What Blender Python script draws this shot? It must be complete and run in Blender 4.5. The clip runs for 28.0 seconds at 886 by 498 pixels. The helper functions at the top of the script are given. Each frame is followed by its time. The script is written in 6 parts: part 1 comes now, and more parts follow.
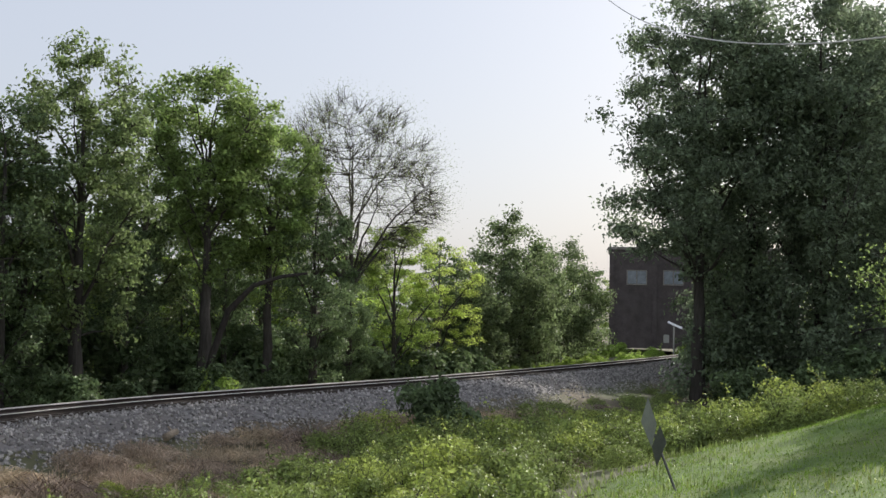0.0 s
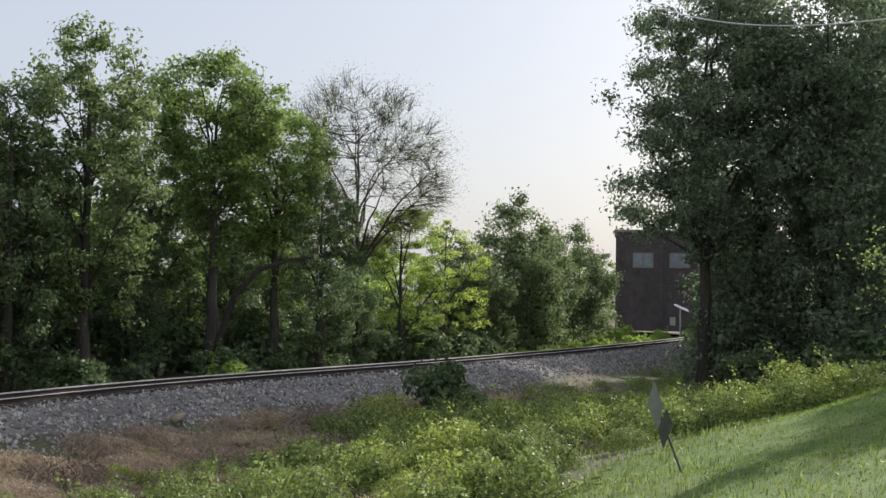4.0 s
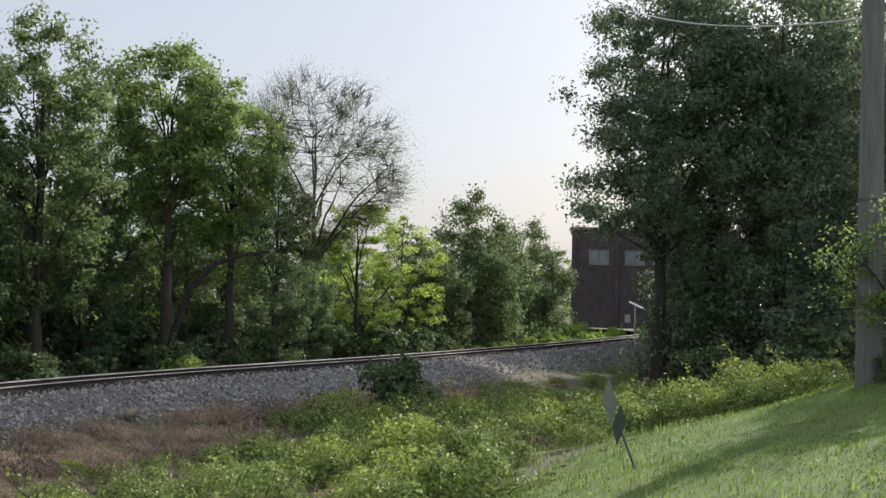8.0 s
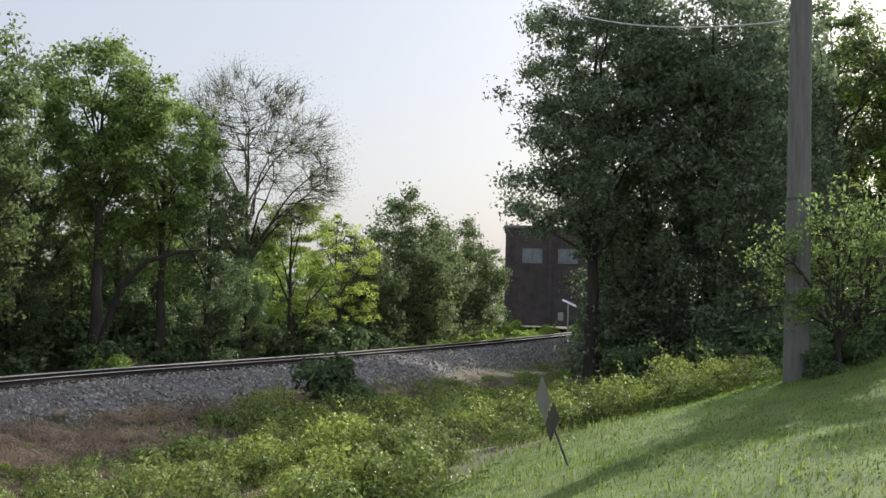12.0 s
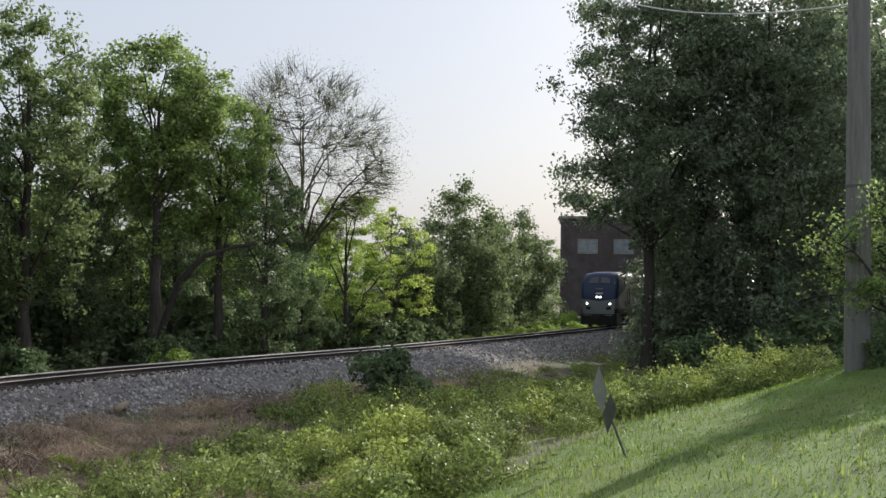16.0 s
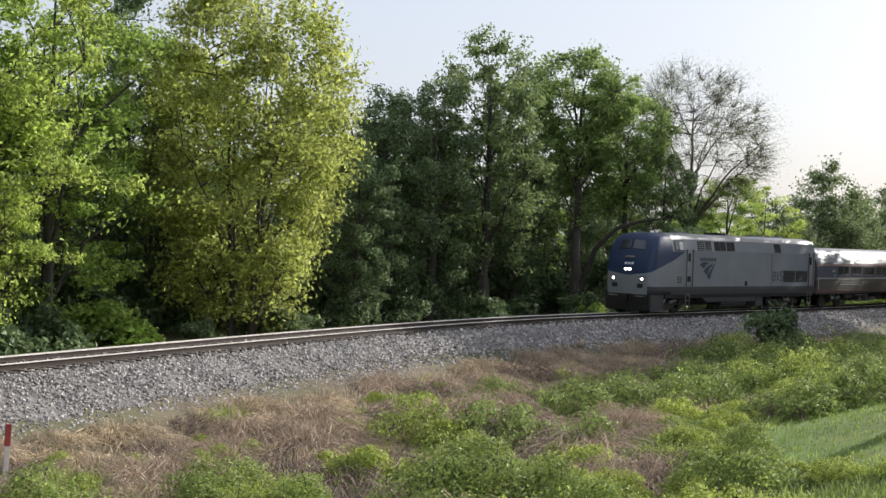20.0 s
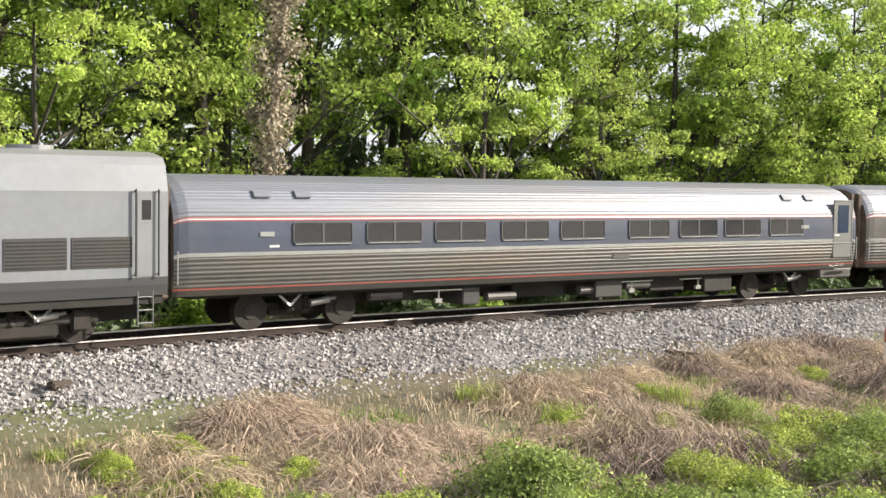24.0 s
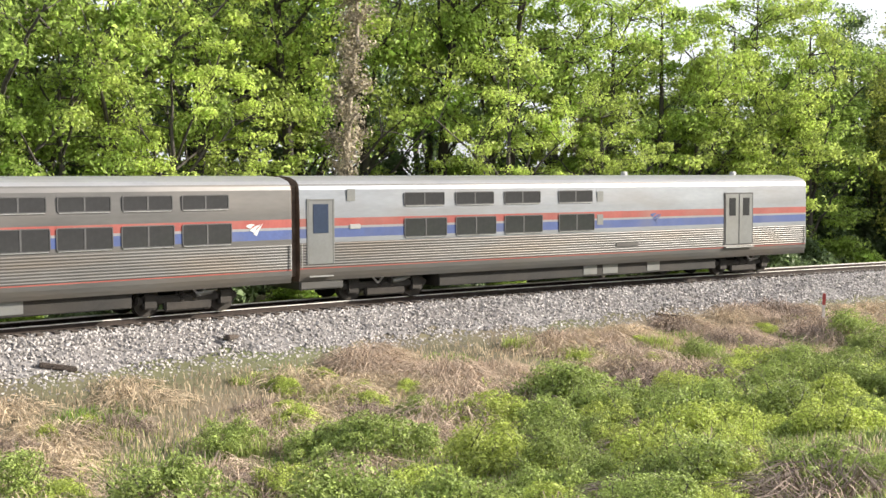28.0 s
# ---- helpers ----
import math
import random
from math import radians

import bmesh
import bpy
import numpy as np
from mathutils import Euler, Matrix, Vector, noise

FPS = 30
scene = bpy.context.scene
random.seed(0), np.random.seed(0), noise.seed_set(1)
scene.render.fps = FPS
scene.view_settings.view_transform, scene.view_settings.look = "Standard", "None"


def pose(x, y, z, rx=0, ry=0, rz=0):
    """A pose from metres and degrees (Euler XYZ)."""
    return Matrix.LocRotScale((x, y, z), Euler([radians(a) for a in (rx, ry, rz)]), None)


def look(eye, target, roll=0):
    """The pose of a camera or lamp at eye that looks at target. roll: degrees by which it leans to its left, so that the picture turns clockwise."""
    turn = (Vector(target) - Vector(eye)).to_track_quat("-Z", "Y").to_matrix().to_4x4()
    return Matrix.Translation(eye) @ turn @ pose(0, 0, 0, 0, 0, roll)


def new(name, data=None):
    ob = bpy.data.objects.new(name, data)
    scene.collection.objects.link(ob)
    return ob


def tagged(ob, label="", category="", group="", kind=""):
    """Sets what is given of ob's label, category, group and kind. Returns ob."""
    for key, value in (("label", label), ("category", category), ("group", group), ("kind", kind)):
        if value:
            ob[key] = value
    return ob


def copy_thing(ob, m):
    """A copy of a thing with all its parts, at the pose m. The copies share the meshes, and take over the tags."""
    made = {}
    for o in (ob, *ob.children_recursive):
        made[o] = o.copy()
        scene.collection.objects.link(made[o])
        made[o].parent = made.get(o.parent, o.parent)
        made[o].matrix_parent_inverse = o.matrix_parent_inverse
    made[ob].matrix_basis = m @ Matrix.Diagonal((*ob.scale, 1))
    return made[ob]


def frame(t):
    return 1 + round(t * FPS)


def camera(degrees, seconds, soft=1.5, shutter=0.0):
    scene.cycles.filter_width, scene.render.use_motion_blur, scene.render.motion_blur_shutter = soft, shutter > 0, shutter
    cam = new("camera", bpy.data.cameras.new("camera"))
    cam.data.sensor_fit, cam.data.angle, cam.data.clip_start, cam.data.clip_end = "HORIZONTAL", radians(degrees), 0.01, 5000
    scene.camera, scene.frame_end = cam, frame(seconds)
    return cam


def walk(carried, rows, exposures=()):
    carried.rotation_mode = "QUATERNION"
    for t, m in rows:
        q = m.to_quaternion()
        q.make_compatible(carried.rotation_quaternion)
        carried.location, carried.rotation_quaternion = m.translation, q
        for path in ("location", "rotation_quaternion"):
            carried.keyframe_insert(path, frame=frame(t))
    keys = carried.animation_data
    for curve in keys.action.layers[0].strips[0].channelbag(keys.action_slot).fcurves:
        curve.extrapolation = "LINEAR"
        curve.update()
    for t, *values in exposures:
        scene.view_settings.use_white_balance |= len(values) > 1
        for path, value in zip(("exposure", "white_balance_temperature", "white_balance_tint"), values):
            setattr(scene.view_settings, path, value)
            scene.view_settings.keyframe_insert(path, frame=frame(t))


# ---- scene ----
# One lens; the camera is carried beside the railway and turns to follow the train.
cam = camera(39.23, 28.0, soft=1.5, shutter=0.0)


def aim(x, y, z, yaw, pitch, roll):
    """A camera pose from place, compass-like yaw (clockwise from +y), pitch and roll."""
    return pose(x, y, z, 90 + pitch, 0, -yaw) @ pose(0, 0, 0, 0, 0, roll)


walk(cam, [
    (0, aim(14.46, 33.54, 3.54, 23.11, 2.8, 1.07)),
    (0.5, aim(14.46, 33.54, 3.54, 23.14, 2.58, 0.82)),
    (1, aim(14.46, 33.54, 3.54, 23.87, 2.24, 0.81)),
    (1.5, aim(14.46, 33.54, 3.54, 24.66, 1.83, 0.8)),
    (2, aim(14.46, 33.54, 3.54, 25.32, 1.66, 0.79)),
    (2.5, aim(14.46, 33.54, 3.54, 25.09, 1.54, 0.78)),
    (3, aim(14.46, 33.54, 3.54, 24.28, 1.72, 0.92)),
    (3.5, aim(14.46, 33.54, 3.54, 23.39, 1.9, 0.96)),
    (4, aim(14.46, 33.54, 3.54, 22.84, 2.02, 0.94)),
    (4.5, aim(14.46, 33.54, 3.54, 22.59, 2.11, 0.87)),
    (6.5, aim(14.46, 33.54, 3.54, 22.18, 2.38, 0.84)),
    (7, aim(14.46, 33.54, 3.54, 22.51, 2.18, 0.88)),
    (7.5, aim(14.46, 33.54, 3.54, 23.44, 1.99, 1.08)),
    (8, aim(14.46, 33.54, 3.54, 24.84, 1.87, 1.36)),
    (8.5, aim(14.46, 33.54, 3.54, 26.51, 1.88, 1.27)),
    (9, aim(14.46, 33.54, 3.54, 27.93, 1.89, 1.24)),
    (9.5, aim(14.46, 33.54, 3.54, 28.85, 1.91, 1.21)),
    (10, aim(14.46, 33.54, 3.54, 29.1, 1.95, 1.15)),
    (10.5, aim(14.46, 33.54, 3.54, 28.95, 1.97, 1.18)),
    (11, aim(14.46, 33.54, 3.54, 28.64, 2.02, 1.22)),
    (11.5, aim(14.46, 33.54, 3.54, 28.28, 2.01, 1.2)),
    (12, aim(14.46, 33.54, 3.54, 27.88, 1.86, 1.28)),
    (12.5, aim(14.46, 33.54, 3.54, 27.48, 1.65, 1.34)),
    (14.5, aim(14.46, 33.54, 3.54, 26.54, 1.02, 1.1)),
    (15, aim(14.46, 33.54, 3.54, 26.36, 1.16, 0.85)),
    (15.5, aim(14.46, 33.54, 3.54, 25.98, 1.31, 0.77)),
    (16, aim(14.46, 33.54, 3.54, 25.36, 1.44, 0.74)),
    (16.5, aim(14.46, 33.54, 3.54, 24.38, 1.38, 0.76)),
    (17, aim(14.46, 33.54, 3.54, 22.98, 1.26, 1)),
    (17.5, aim(10.31, 27.22, 3.91, 22.26, 0.65, 1.62)),
    (18, aim(9.1, 25.5, 3.93, 20.31, 0.39, 1.89)),
    (18.5, aim(8.69, 24.89, 3.97, 17.66, 0.15, 2)),
    (19, aim(8.36, 24.51, 3.94, 14.81, 0.05, 1.96)),
    (19.5, aim(8.36, 24.51, 3.94, 11.84, -0.2, 2.16)),
    (20, aim(6.42, 21.92, 3.74, 10.2, -0.59, 2.09)),
    (20.5, aim(5.46, 17.29, 3.89, 7.49, -1.26, 2.25)),
    (21, aim(5.68, 17.12, 3.93, 3.53, -1.97, 2.21)),
    (21.5, aim(6.02, 16.61, 3.95, -1.78, -2.61, 2.06)),
    (22, aim(6.08, 16.59, 3.94, -8.33, -3.02, 1.44)),
    (22.2, aim(6.08, 16.59, 3.94, -11.28, -3.21, 0.35)),
    (22.5, aim(6.08, 16.59, 3.94, -15.7, -3.09, 0.81)),
    (24.5, aim(2.2, 7.42, 3.77, -20.82, -3.22, 0.62)),
    (25, aim(2.2, 7.42, 3.77, -21.16, -3.26, 0.23)),
    (25.08, aim(2.2, 7.42, 3.77, -21.16, -3.26, 0.23)),
    (25.5, aim(5.21, -2.48, 4.2, -20.39, -3.09, -0.16)),
    (26, aim(5.21, -2.48, 4.2, -20.25, -3.2, -0.27)),
    (26.5, aim(5.21, -2.48, 4.2, -20.16, -3.22, -0.1)),
    (27, aim(5.21, -2.48, 4.2, -20.11, -3.21, -0.27)),
    (27.5, aim(5.21, -2.48, 4.2, -20.53, -3.22, -0.26)),
    (28, aim(5.21, -2.48, 4.2, -20.35, -3.3, -0.16)),
], exposures=[(0, 0.27, 6120, 11), (17, 0.27, 6120, 11), (19, 0.4, 6150, 11), (20.5, 0.52, 6120, 11), (21.2, 0.68, 6150, 11), (22.3, 0.93, 6230, 11), (24.5, 0.97, 6450, 11), (27, 1.0, 6450, 11), (28, 1.1, 6400, 11)])

# ---- light: low evening sun beyond the trees, clear pale sky ----
SUN_AZ, SUN_EL = 60.0, 25.0
world = bpy.data.worlds.new("evening_sky")
scene.world = world
world.use_nodes = True
wn = world.node_tree.nodes
sky = wn.new("ShaderNodeTexSky")
sky.sky_type = "NISHITA"
sky.sun_disc = False
sky.sun_elevation = radians(SUN_EL)
sky.sun_rotation = radians(SUN_AZ)
sky.air_density, sky.dust_density, sky.ozone_density = 1.1, 3.2, 2.8
wn["Background"].inputs["Strength"].default_value = 0.14
veil = wn.new("ShaderNodeMix")  # thin even high haze over the whole sky
veil.data_type = "RGBA"
veil.inputs["Factor"].default_value = 0.74
veil.inputs["B"].default_value = (4.0, 4.0, 4.15, 1)
world.node_tree.links.new(sky.outputs[0], veil.inputs["A"])
world.node_tree.links.new(veil.outputs["Result"], wn["Background"].inputs["Color"])
sun = new("sun", bpy.data.lights.new("sun", "SUN"))
sun.data.energy, sun.data.angle, sun.data.color = 5.0, radians(0.6), (1.0, 0.91, 0.77)
a_s, e_s = radians(SUN_AZ), radians(SUN_EL)
SUN_DIR = Vector((math.sin(a_s) * math.cos(e_s), math.cos(a_s) * math.cos(e_s), math.sin(e_s)))
sun.matrix_world = look(SUN_DIR * 300, (0, 0, 0))


# ---- materials ----
def shader(name, base, rough=0.7, metal=0.0, var=0.25, scale=3.0, bump=0.0, bump_scale=40.0, dirt=None, dirt_scale=0.6,
           dirt_amount=0.5, per_object=0.0, per_island=0.0, translucent=0.0, stretch=None, spec=0.5):
    """A procedural surface: base colour varied at two scales, optional dirt patches, bump and leaf-like translucency."""
    m = bpy.data.materials.new(name)
    m.use_nodes = True
    nt, n = m.node_tree, m.node_tree.nodes
    bs = n["Principled BSDF"]
    lk = nt.links.new
    bs.inputs["Roughness"].default_value = rough
    bs.inputs["Metallic"].default_value = metal
    bs.inputs["Specular IOR Level"].default_value = spec
    tc = n.new("ShaderNodeTexCoord")
    src = tc.outputs["Object"]
    if stretch:
        mp = n.new("ShaderNodeMapping")
        mp.inputs["Scale"].default_value = stretch
        lk(src, mp.inputs["Vector"])
        src = mp.outputs["Vector"]

    def tex(sc, detail=4.0):
        t = n.new("ShaderNodeTexNoise")
        t.inputs["Scale"].default_value = sc
        t.inputs["Detail"].default_value = detail
        lk(src, t.inputs["Vector"])
        return t.outputs["Fac"]

    def ramp(fac, lo, hi, a=0.0, b=1.0):
        r = n.new("ShaderNodeMapRange")
        r.inputs["From Min"].default_value, r.inputs["From Max"].default_value = lo, hi
        r.inputs["To Min"].default_value, r.inputs["To Max"].default_value = a, b
        lk(fac, r.inputs["Value"])
        return r.outputs["Result"]

    def mul(x, y):
        q = n.new("ShaderNodeMath")
        q.operation = "MULTIPLY"
        lk(x, q.inputs[0])
        lk(y, q.inputs[1])
        return q.outputs[0]

    value = mul(ramp(tex(scale), 0.3, 0.7, 1 - var, 1 + var), ramp(tex(scale * 7.3), 0.3, 0.7, 1 - var * 0.6, 1 + var * 0.6))
    if per_object:
        oi = n.new("ShaderNodeObjectInfo")
        value = mul(value, ramp(oi.outputs["Random"], 0, 1, 1 - per_object, 1 + per_object))
    if per_island:
        gi = n.new("ShaderNodeNewGeometry")
        value = mul(value, ramp(gi.outputs["Random Per Island"], 0, 1, 1 - per_island, 1 + per_island))
    hs = n.new("ShaderNodeVectorMath")
    hs.operation = "SCALE"
    hs.inputs[0].default_value = base
    lk(value, hs.inputs["Scale"])
    col = hs.outputs["Vector"]
    if dirt:
        mx = n.new("ShaderNodeMix")
        mx.data_type = "RGBA"
        mx.inputs["B"].default_value = (*dirt, 1)
        lk(ramp(tex(dirt_scale, 6.0), 0.42, 0.68, 0.0, dirt_amount), mx.inputs["Factor"])
        lk(col, mx.inputs["A"])
        col = mx.outputs["Result"]
    lk(col, bs.inputs["Base Color"])
    if bump:
        b = n.new("ShaderNodeBump")
        b.inputs["Strength"].default_value = bump
        b.inputs["Distance"].default_value = 0.03
        lk(tex(bump_scale, 5.0), b.inputs["Height"])
        lk(b.outputs[0], bs.inputs["Normal"])
    if translucent:
        tr = n.new("ShaderNodeBsdfTranslucent")
        lk(col, tr.inputs["Color"])
        ms = n.new("ShaderNodeMixShader")
        ms.inputs[0].default_value = translucent
        lk(bs.outputs[0], ms.inputs[1])
        lk(tr.outputs[0], ms.inputs[2])
        lk(ms.outputs[0], n["Material Output"].inputs["Surface"])
    return m


def glow(name, colour, strength):
    m = bpy.data.materials.new(name)
    m.use_nodes = True
    bs = m.node_tree.nodes["Principled BSDF"]
    bs.inputs["Base Color"].default_value = (*colour, 1)
    bs.inputs["Emission Color"].default_value = (*colour, 1)
    bs.inputs["Emission Strength"].default_value = strength
    return m


M_EARTH = shader("weedy_earth", (0.125, 0.10, 0.065), 0.95, var=0.35, scale=0.35, bump=0.6, bump_scale=9, dirt=(0.075, 0.10, 0.03), dirt_scale=0.12, dirt_amount=0.85)
M_BALLAST = shader("grey_ballast", (0.19, 0.18, 0.175), 0.9, var=0.35, scale=6, bump=1.0, bump_scale=14, dirt=(0.12, 0.10, 0.09), dirt_scale=0.35, dirt_amount=0.5)
M_STONE = shader("ballast_stone", (0.325, 0.305, 0.29), 0.85, var=0.2, scale=9, per_island=0.62, bump=0.3)
M_RAIL = shader("rail_steel", (0.74, 0.70, 0.66), 0.4, 0.35, var=0.15, scale=2)
M_RAIL_WEB = shader("rusty_rail_web", (0.034, 0.023, 0.018), 0.85, var=0.3, scale=4)
M_TIE = shader("creosoted_tie_wood", (0.075, 0.06, 0.05), 0.9, var=0.35, scale=2, stretch=(1, 6, 6), per_object=0.35, bump=0.4, bump_scale=12)
M_BARK = shader("grey_brown_bark", (0.075, 0.066, 0.056), 0.95, var=0.35, scale=2.0, stretch=(5, 5, 0.7), bump=0.8, bump_scale=6, per_object=0.2)
M_BARK_DARK = shader("dark_wet_bark", (0.045, 0.038, 0.032), 0.95, var=0.35, scale=2.0, stretch=(5, 5, 0.7), bump=0.8, bump_scale=6)
M_BARK_PALE = shader("vine_bark", (0.30, 0.26, 0.20), 0.95, var=0.35, scale=2.5, bump=0.7, bump_scale=9)


def leafmat(name, colour, tr=0.5):
    return shader(name, colour, 0.55, var=0.28, scale=0.45, per_island=0.5, per_object=0.12, translucent=tr, spec=0.35)


M_LEAF = leafmat("spring_green_leaves", (0.33, 0.45, 0.10), 0.52)
M_LEAF_BRIGHT = leafmat("young_yellow_green_leaves", (0.44, 0.54, 0.13), 0.52)
# deep green of the ivied trees, also paints shade inside the wood
M_LEAF_DARK = leafmat("deep_green_and_shade_leaves", (0.15, 0.21, 0.095), 0.4)
M_LEAF_MID = leafmat("mid_green_leaves", (0.23, 0.30, 0.12), 0.45)
# lightened and greyed to paint the haze over the backlit great trees
M_LEAF_BIG = leafmat("haze_greyed_green_leaves", (0.22, 0.28, 0.17), 0.45)
M_LEAF_GOLD = leafmat("golden_green_leaves", (0.43, 0.48, 0.13), 0.54)
M_LEAF_GREY = leafmat("grey_green_leaves", (0.22, 0.26, 0.11), 0.45)
M_LEAF_OLIVE = leafmat("olive_green_leaves", (0.25, 0.34, 0.11), 0.5)
M_LEAF_ROUND = leafmat("sage_green_leaves", (0.20, 0.26, 0.12), 0.45)
M_BRUSH = leafmat("bramble_leaves", (0.26, 0.33, 0.10), 0.3)
M_BRUSH_LIGHT = leafmat("fresh_weed_leaves", (0.36, 0.43, 0.11), 0.34)
M_DRY = shader("dry_dead_grass", (0.47, 0.38, 0.265), 0.9, var=0.3, scale=0.5, per_island=0.45, translucent=0.3)
M_DRY_MID = shader("dead_weed_stems", (0.44, 0.345, 0.26), 0.9, var=0.3, scale=0.5, per_island=0.45, translucent=0.2)
M_DRY_DARK = shader("dead_bramble_stems", (0.25, 0.19, 0.15), 0.9, var=0.3, scale=0.5, per_island=0.45)
M_VINE = shader("dry_vine_tangle", (0.37, 0.325, 0.24), 0.9, var=0.3, scale=0.8, per_island=0.4, translucent=0.25)
M_GRASS = shader("meadow_grass", (0.20, 0.31, 0.05), 0.7, var=0.25, scale=0.3, per_island=0.35, translucent=0.4)


# ---- building blocks ----
def mesh_from(name, verts, faces, material, smooth=False):
    me = bpy.data.meshes.new(name)
    me.from_pydata(verts, [], faces)
    if material:
        me.materials.append(material)
    if smooth:
        me.shade_smooth()
    return me


def link_bm(name, bm, materials, smooth=False):
    me = bpy.data.meshes.new(name)
    bm.normal_update()
    bm.to_mesh(me)
    bm.free()
    for m in (materials if isinstance(materials, (list, tuple)) else [materials]):
        me.materials.append(m)
    if smooth:
        me.shade_smooth()
    return me


def part(name, bm, material, parent, label="", smooth=False, at=None):
    """One mesh object made of bm (or of finished mesh data) under a thing or a part."""
    me = bm if isinstance(bm, bpy.types.Mesh) else link_bm(name, bm, material, smooth)
    ob = new(name, me)
    ob.parent = parent
    if at is not None:
        ob.matrix_basis = at
    return tagged(ob, label)


def box(bm, x0, x1, y0, y1, z0, z1, bevel=0.0):
    """A box with optional bevelled edges, added to bm."""
    res = bmesh.ops.create_cube(bm, size=1.0)
    vs = res["verts"]
    for v in vs:
        v.co = Vector(((x0 + x1) / 2 + v.co.x * (x1 - x0), (y0 + y1) / 2 + v.co.y * (y1 - y0), (z0 + z1) / 2 + v.co.z * (z1 - z0)))
    if bevel > 0:
        es = {e for v in vs for e in v.link_edges}
        bmesh.ops.bevel(bm, geom=list(es), offset=bevel, segments=2, affect="EDGES")
    return bm


def boxes(*dims, bevel=0.0):
    bm = bmesh.new()
    for d in dims:
        box(bm, *d, bevel=bevel)
    return bm


def cyl(bm, a, b, r0, r1=None, seg=12, caps=True):
    """A cylinder or cone from a to b, added to bm."""
    a, b = Vector(a), Vector(b)
    r1 = r0 if r1 is None else r1
    q = (b - a).to_track_quat("Z", "Y")
    rings = []
    for p, r in ((a, r0), (b, r1)):
        rings.append([bm.verts.new(p + q @ Vector((r * math.cos(2 * math.pi * i / seg), r * math.sin(2 * math.pi * i / seg), 0))) for i in range(seg)])
    for i in range(seg):
        j = (i + 1) % seg
        bm.faces.new((rings[0][i], rings[0][j], rings[1][j], rings[1][i]))
    if caps:
        bm.faces.new(rings[0][::-1])
        bm.faces.new(rings[1])
    return bm


def thing(name, label, category, at=None, group="", kind=""):
    ob = new(name)
    if at is not None:
        ob.matrix_basis = at
    return tagged(ob, label, category, group, kind)


# ---- the line of the track: a gentle curve ----
AXIS = radians(38)
EV, EU = np.array([math.sin(AXIS), math.cos(AXIS)]), np.array([math.cos(AXIS), -math.sin(AXIS)])
KNOT_V = np.array([-60.0, -20, 0, 25, 50, 75, 100, 130, 170, 220])
KNOT_U = np.array([-24.27, -27.0, -29.74, -33.42, -34.24, -32.74, -26.05, -19.41, -13.28, -7.15])
SLOPE = np.gradient(KNOT_U, KNOT_V)


def side(v):
    """Sideways offset of the track's centre from its axis, at v along it."""
    v = np.asarray(v, float)
    i = np.clip(np.searchsorted(KNOT_V, v) - 1, 0, len(KNOT_V) - 2)
    hh = KNOT_V[i + 1] - KNOT_V[i]
    s = np.clip((v - KNOT_V[i]) / hh, 0, 1)
    u = ((2 * s**3 - 3 * s**2 + 1) * KNOT_U[i] + (s**3 - 2 * s**2 + s) * hh * SLOPE[i]
         + (3 * s**2 - 2 * s**3) * KNOT_U[i + 1] + (s**3 - s**2) * hh * SLOPE[i + 1])
    return u + np.where(v > 220, (v - 220) * SLOPE[-1], 0) + np.where(v < -60, (v + 60) * SLOPE[0], 0)


def plan(v, d):
    """World x, y of the point at v along the track and d metres from its centre line, towards the meadow."""
    u = side(v) + d
    return np.stack([v * EV[0] + u * EU[0], v * EV[1] + u * EU[1]], -1)


def off_track(x, y):
    v = x * EV[0] + y * EV[1]
    return v, x * EU[0] + y * EU[1] - side(v)


ARC_V = np.arange(-320.0, 620.0, 0.25)
ARC_XY = plan(ARC_V, 0.0)
ARC_S = np.concatenate([[0], np.cumsum(np.linalg.norm(np.diff(ARC_XY, axis=0), axis=1))])
ARC_S -= np.interp(0.0, ARC_V, ARC_S)


def on_track(s):
    return Vector((float(np.interp(s, ARC_S, ARC_XY[:, 0])), float(np.interp(s, ARC_S, ARC_XY[:, 1])), 0.0))


PROFILE_D = [-300, -60, -20, -8, -4.6, -1.9, 1.9, 4.6, 6.5, 10, 14, 18, 24, 30, 40, 90, 300]
PROFILE_Z = [3.0, 0.6, -0.7, -1.3, -1.25, -0.42, -0.42, -1.55, -1.7, -2.0, -2.0, -1.7, -0.7, 0.5, 1.6, 2.2, 3.0]


def ground_z(x, y):
    x, y = np.asarray(x, float), np.asarray(y, float)
    v, d = off_track(x, y)
    z = np.interp(d, PROFILE_D, PROFILE_Z)
    z = z + 0.6 * np.exp(-((x - 29) ** 2 + (y - 51) ** 2) / (2 * 8.0**2)) + 1.2 * np.exp(-((x - 43) ** 2 + (y - 58) ** 2) / (2 * 7.0**2))
    rough_amt = np.clip((np.abs(d) - 5) / 6, 0, 1)
    wave = np.sin(x * 0.31 + y * 0.17) * np.sin(y * 0.27 - x * 0.11) * 0.16 + np.sin(x * 0.9 + 1.3) * np.sin(y * 0.83) * 0.05
    return z + rough_amt * wave


# ---- ground: one sheet to the horizon ----
rng = np.random.default_rng(7)


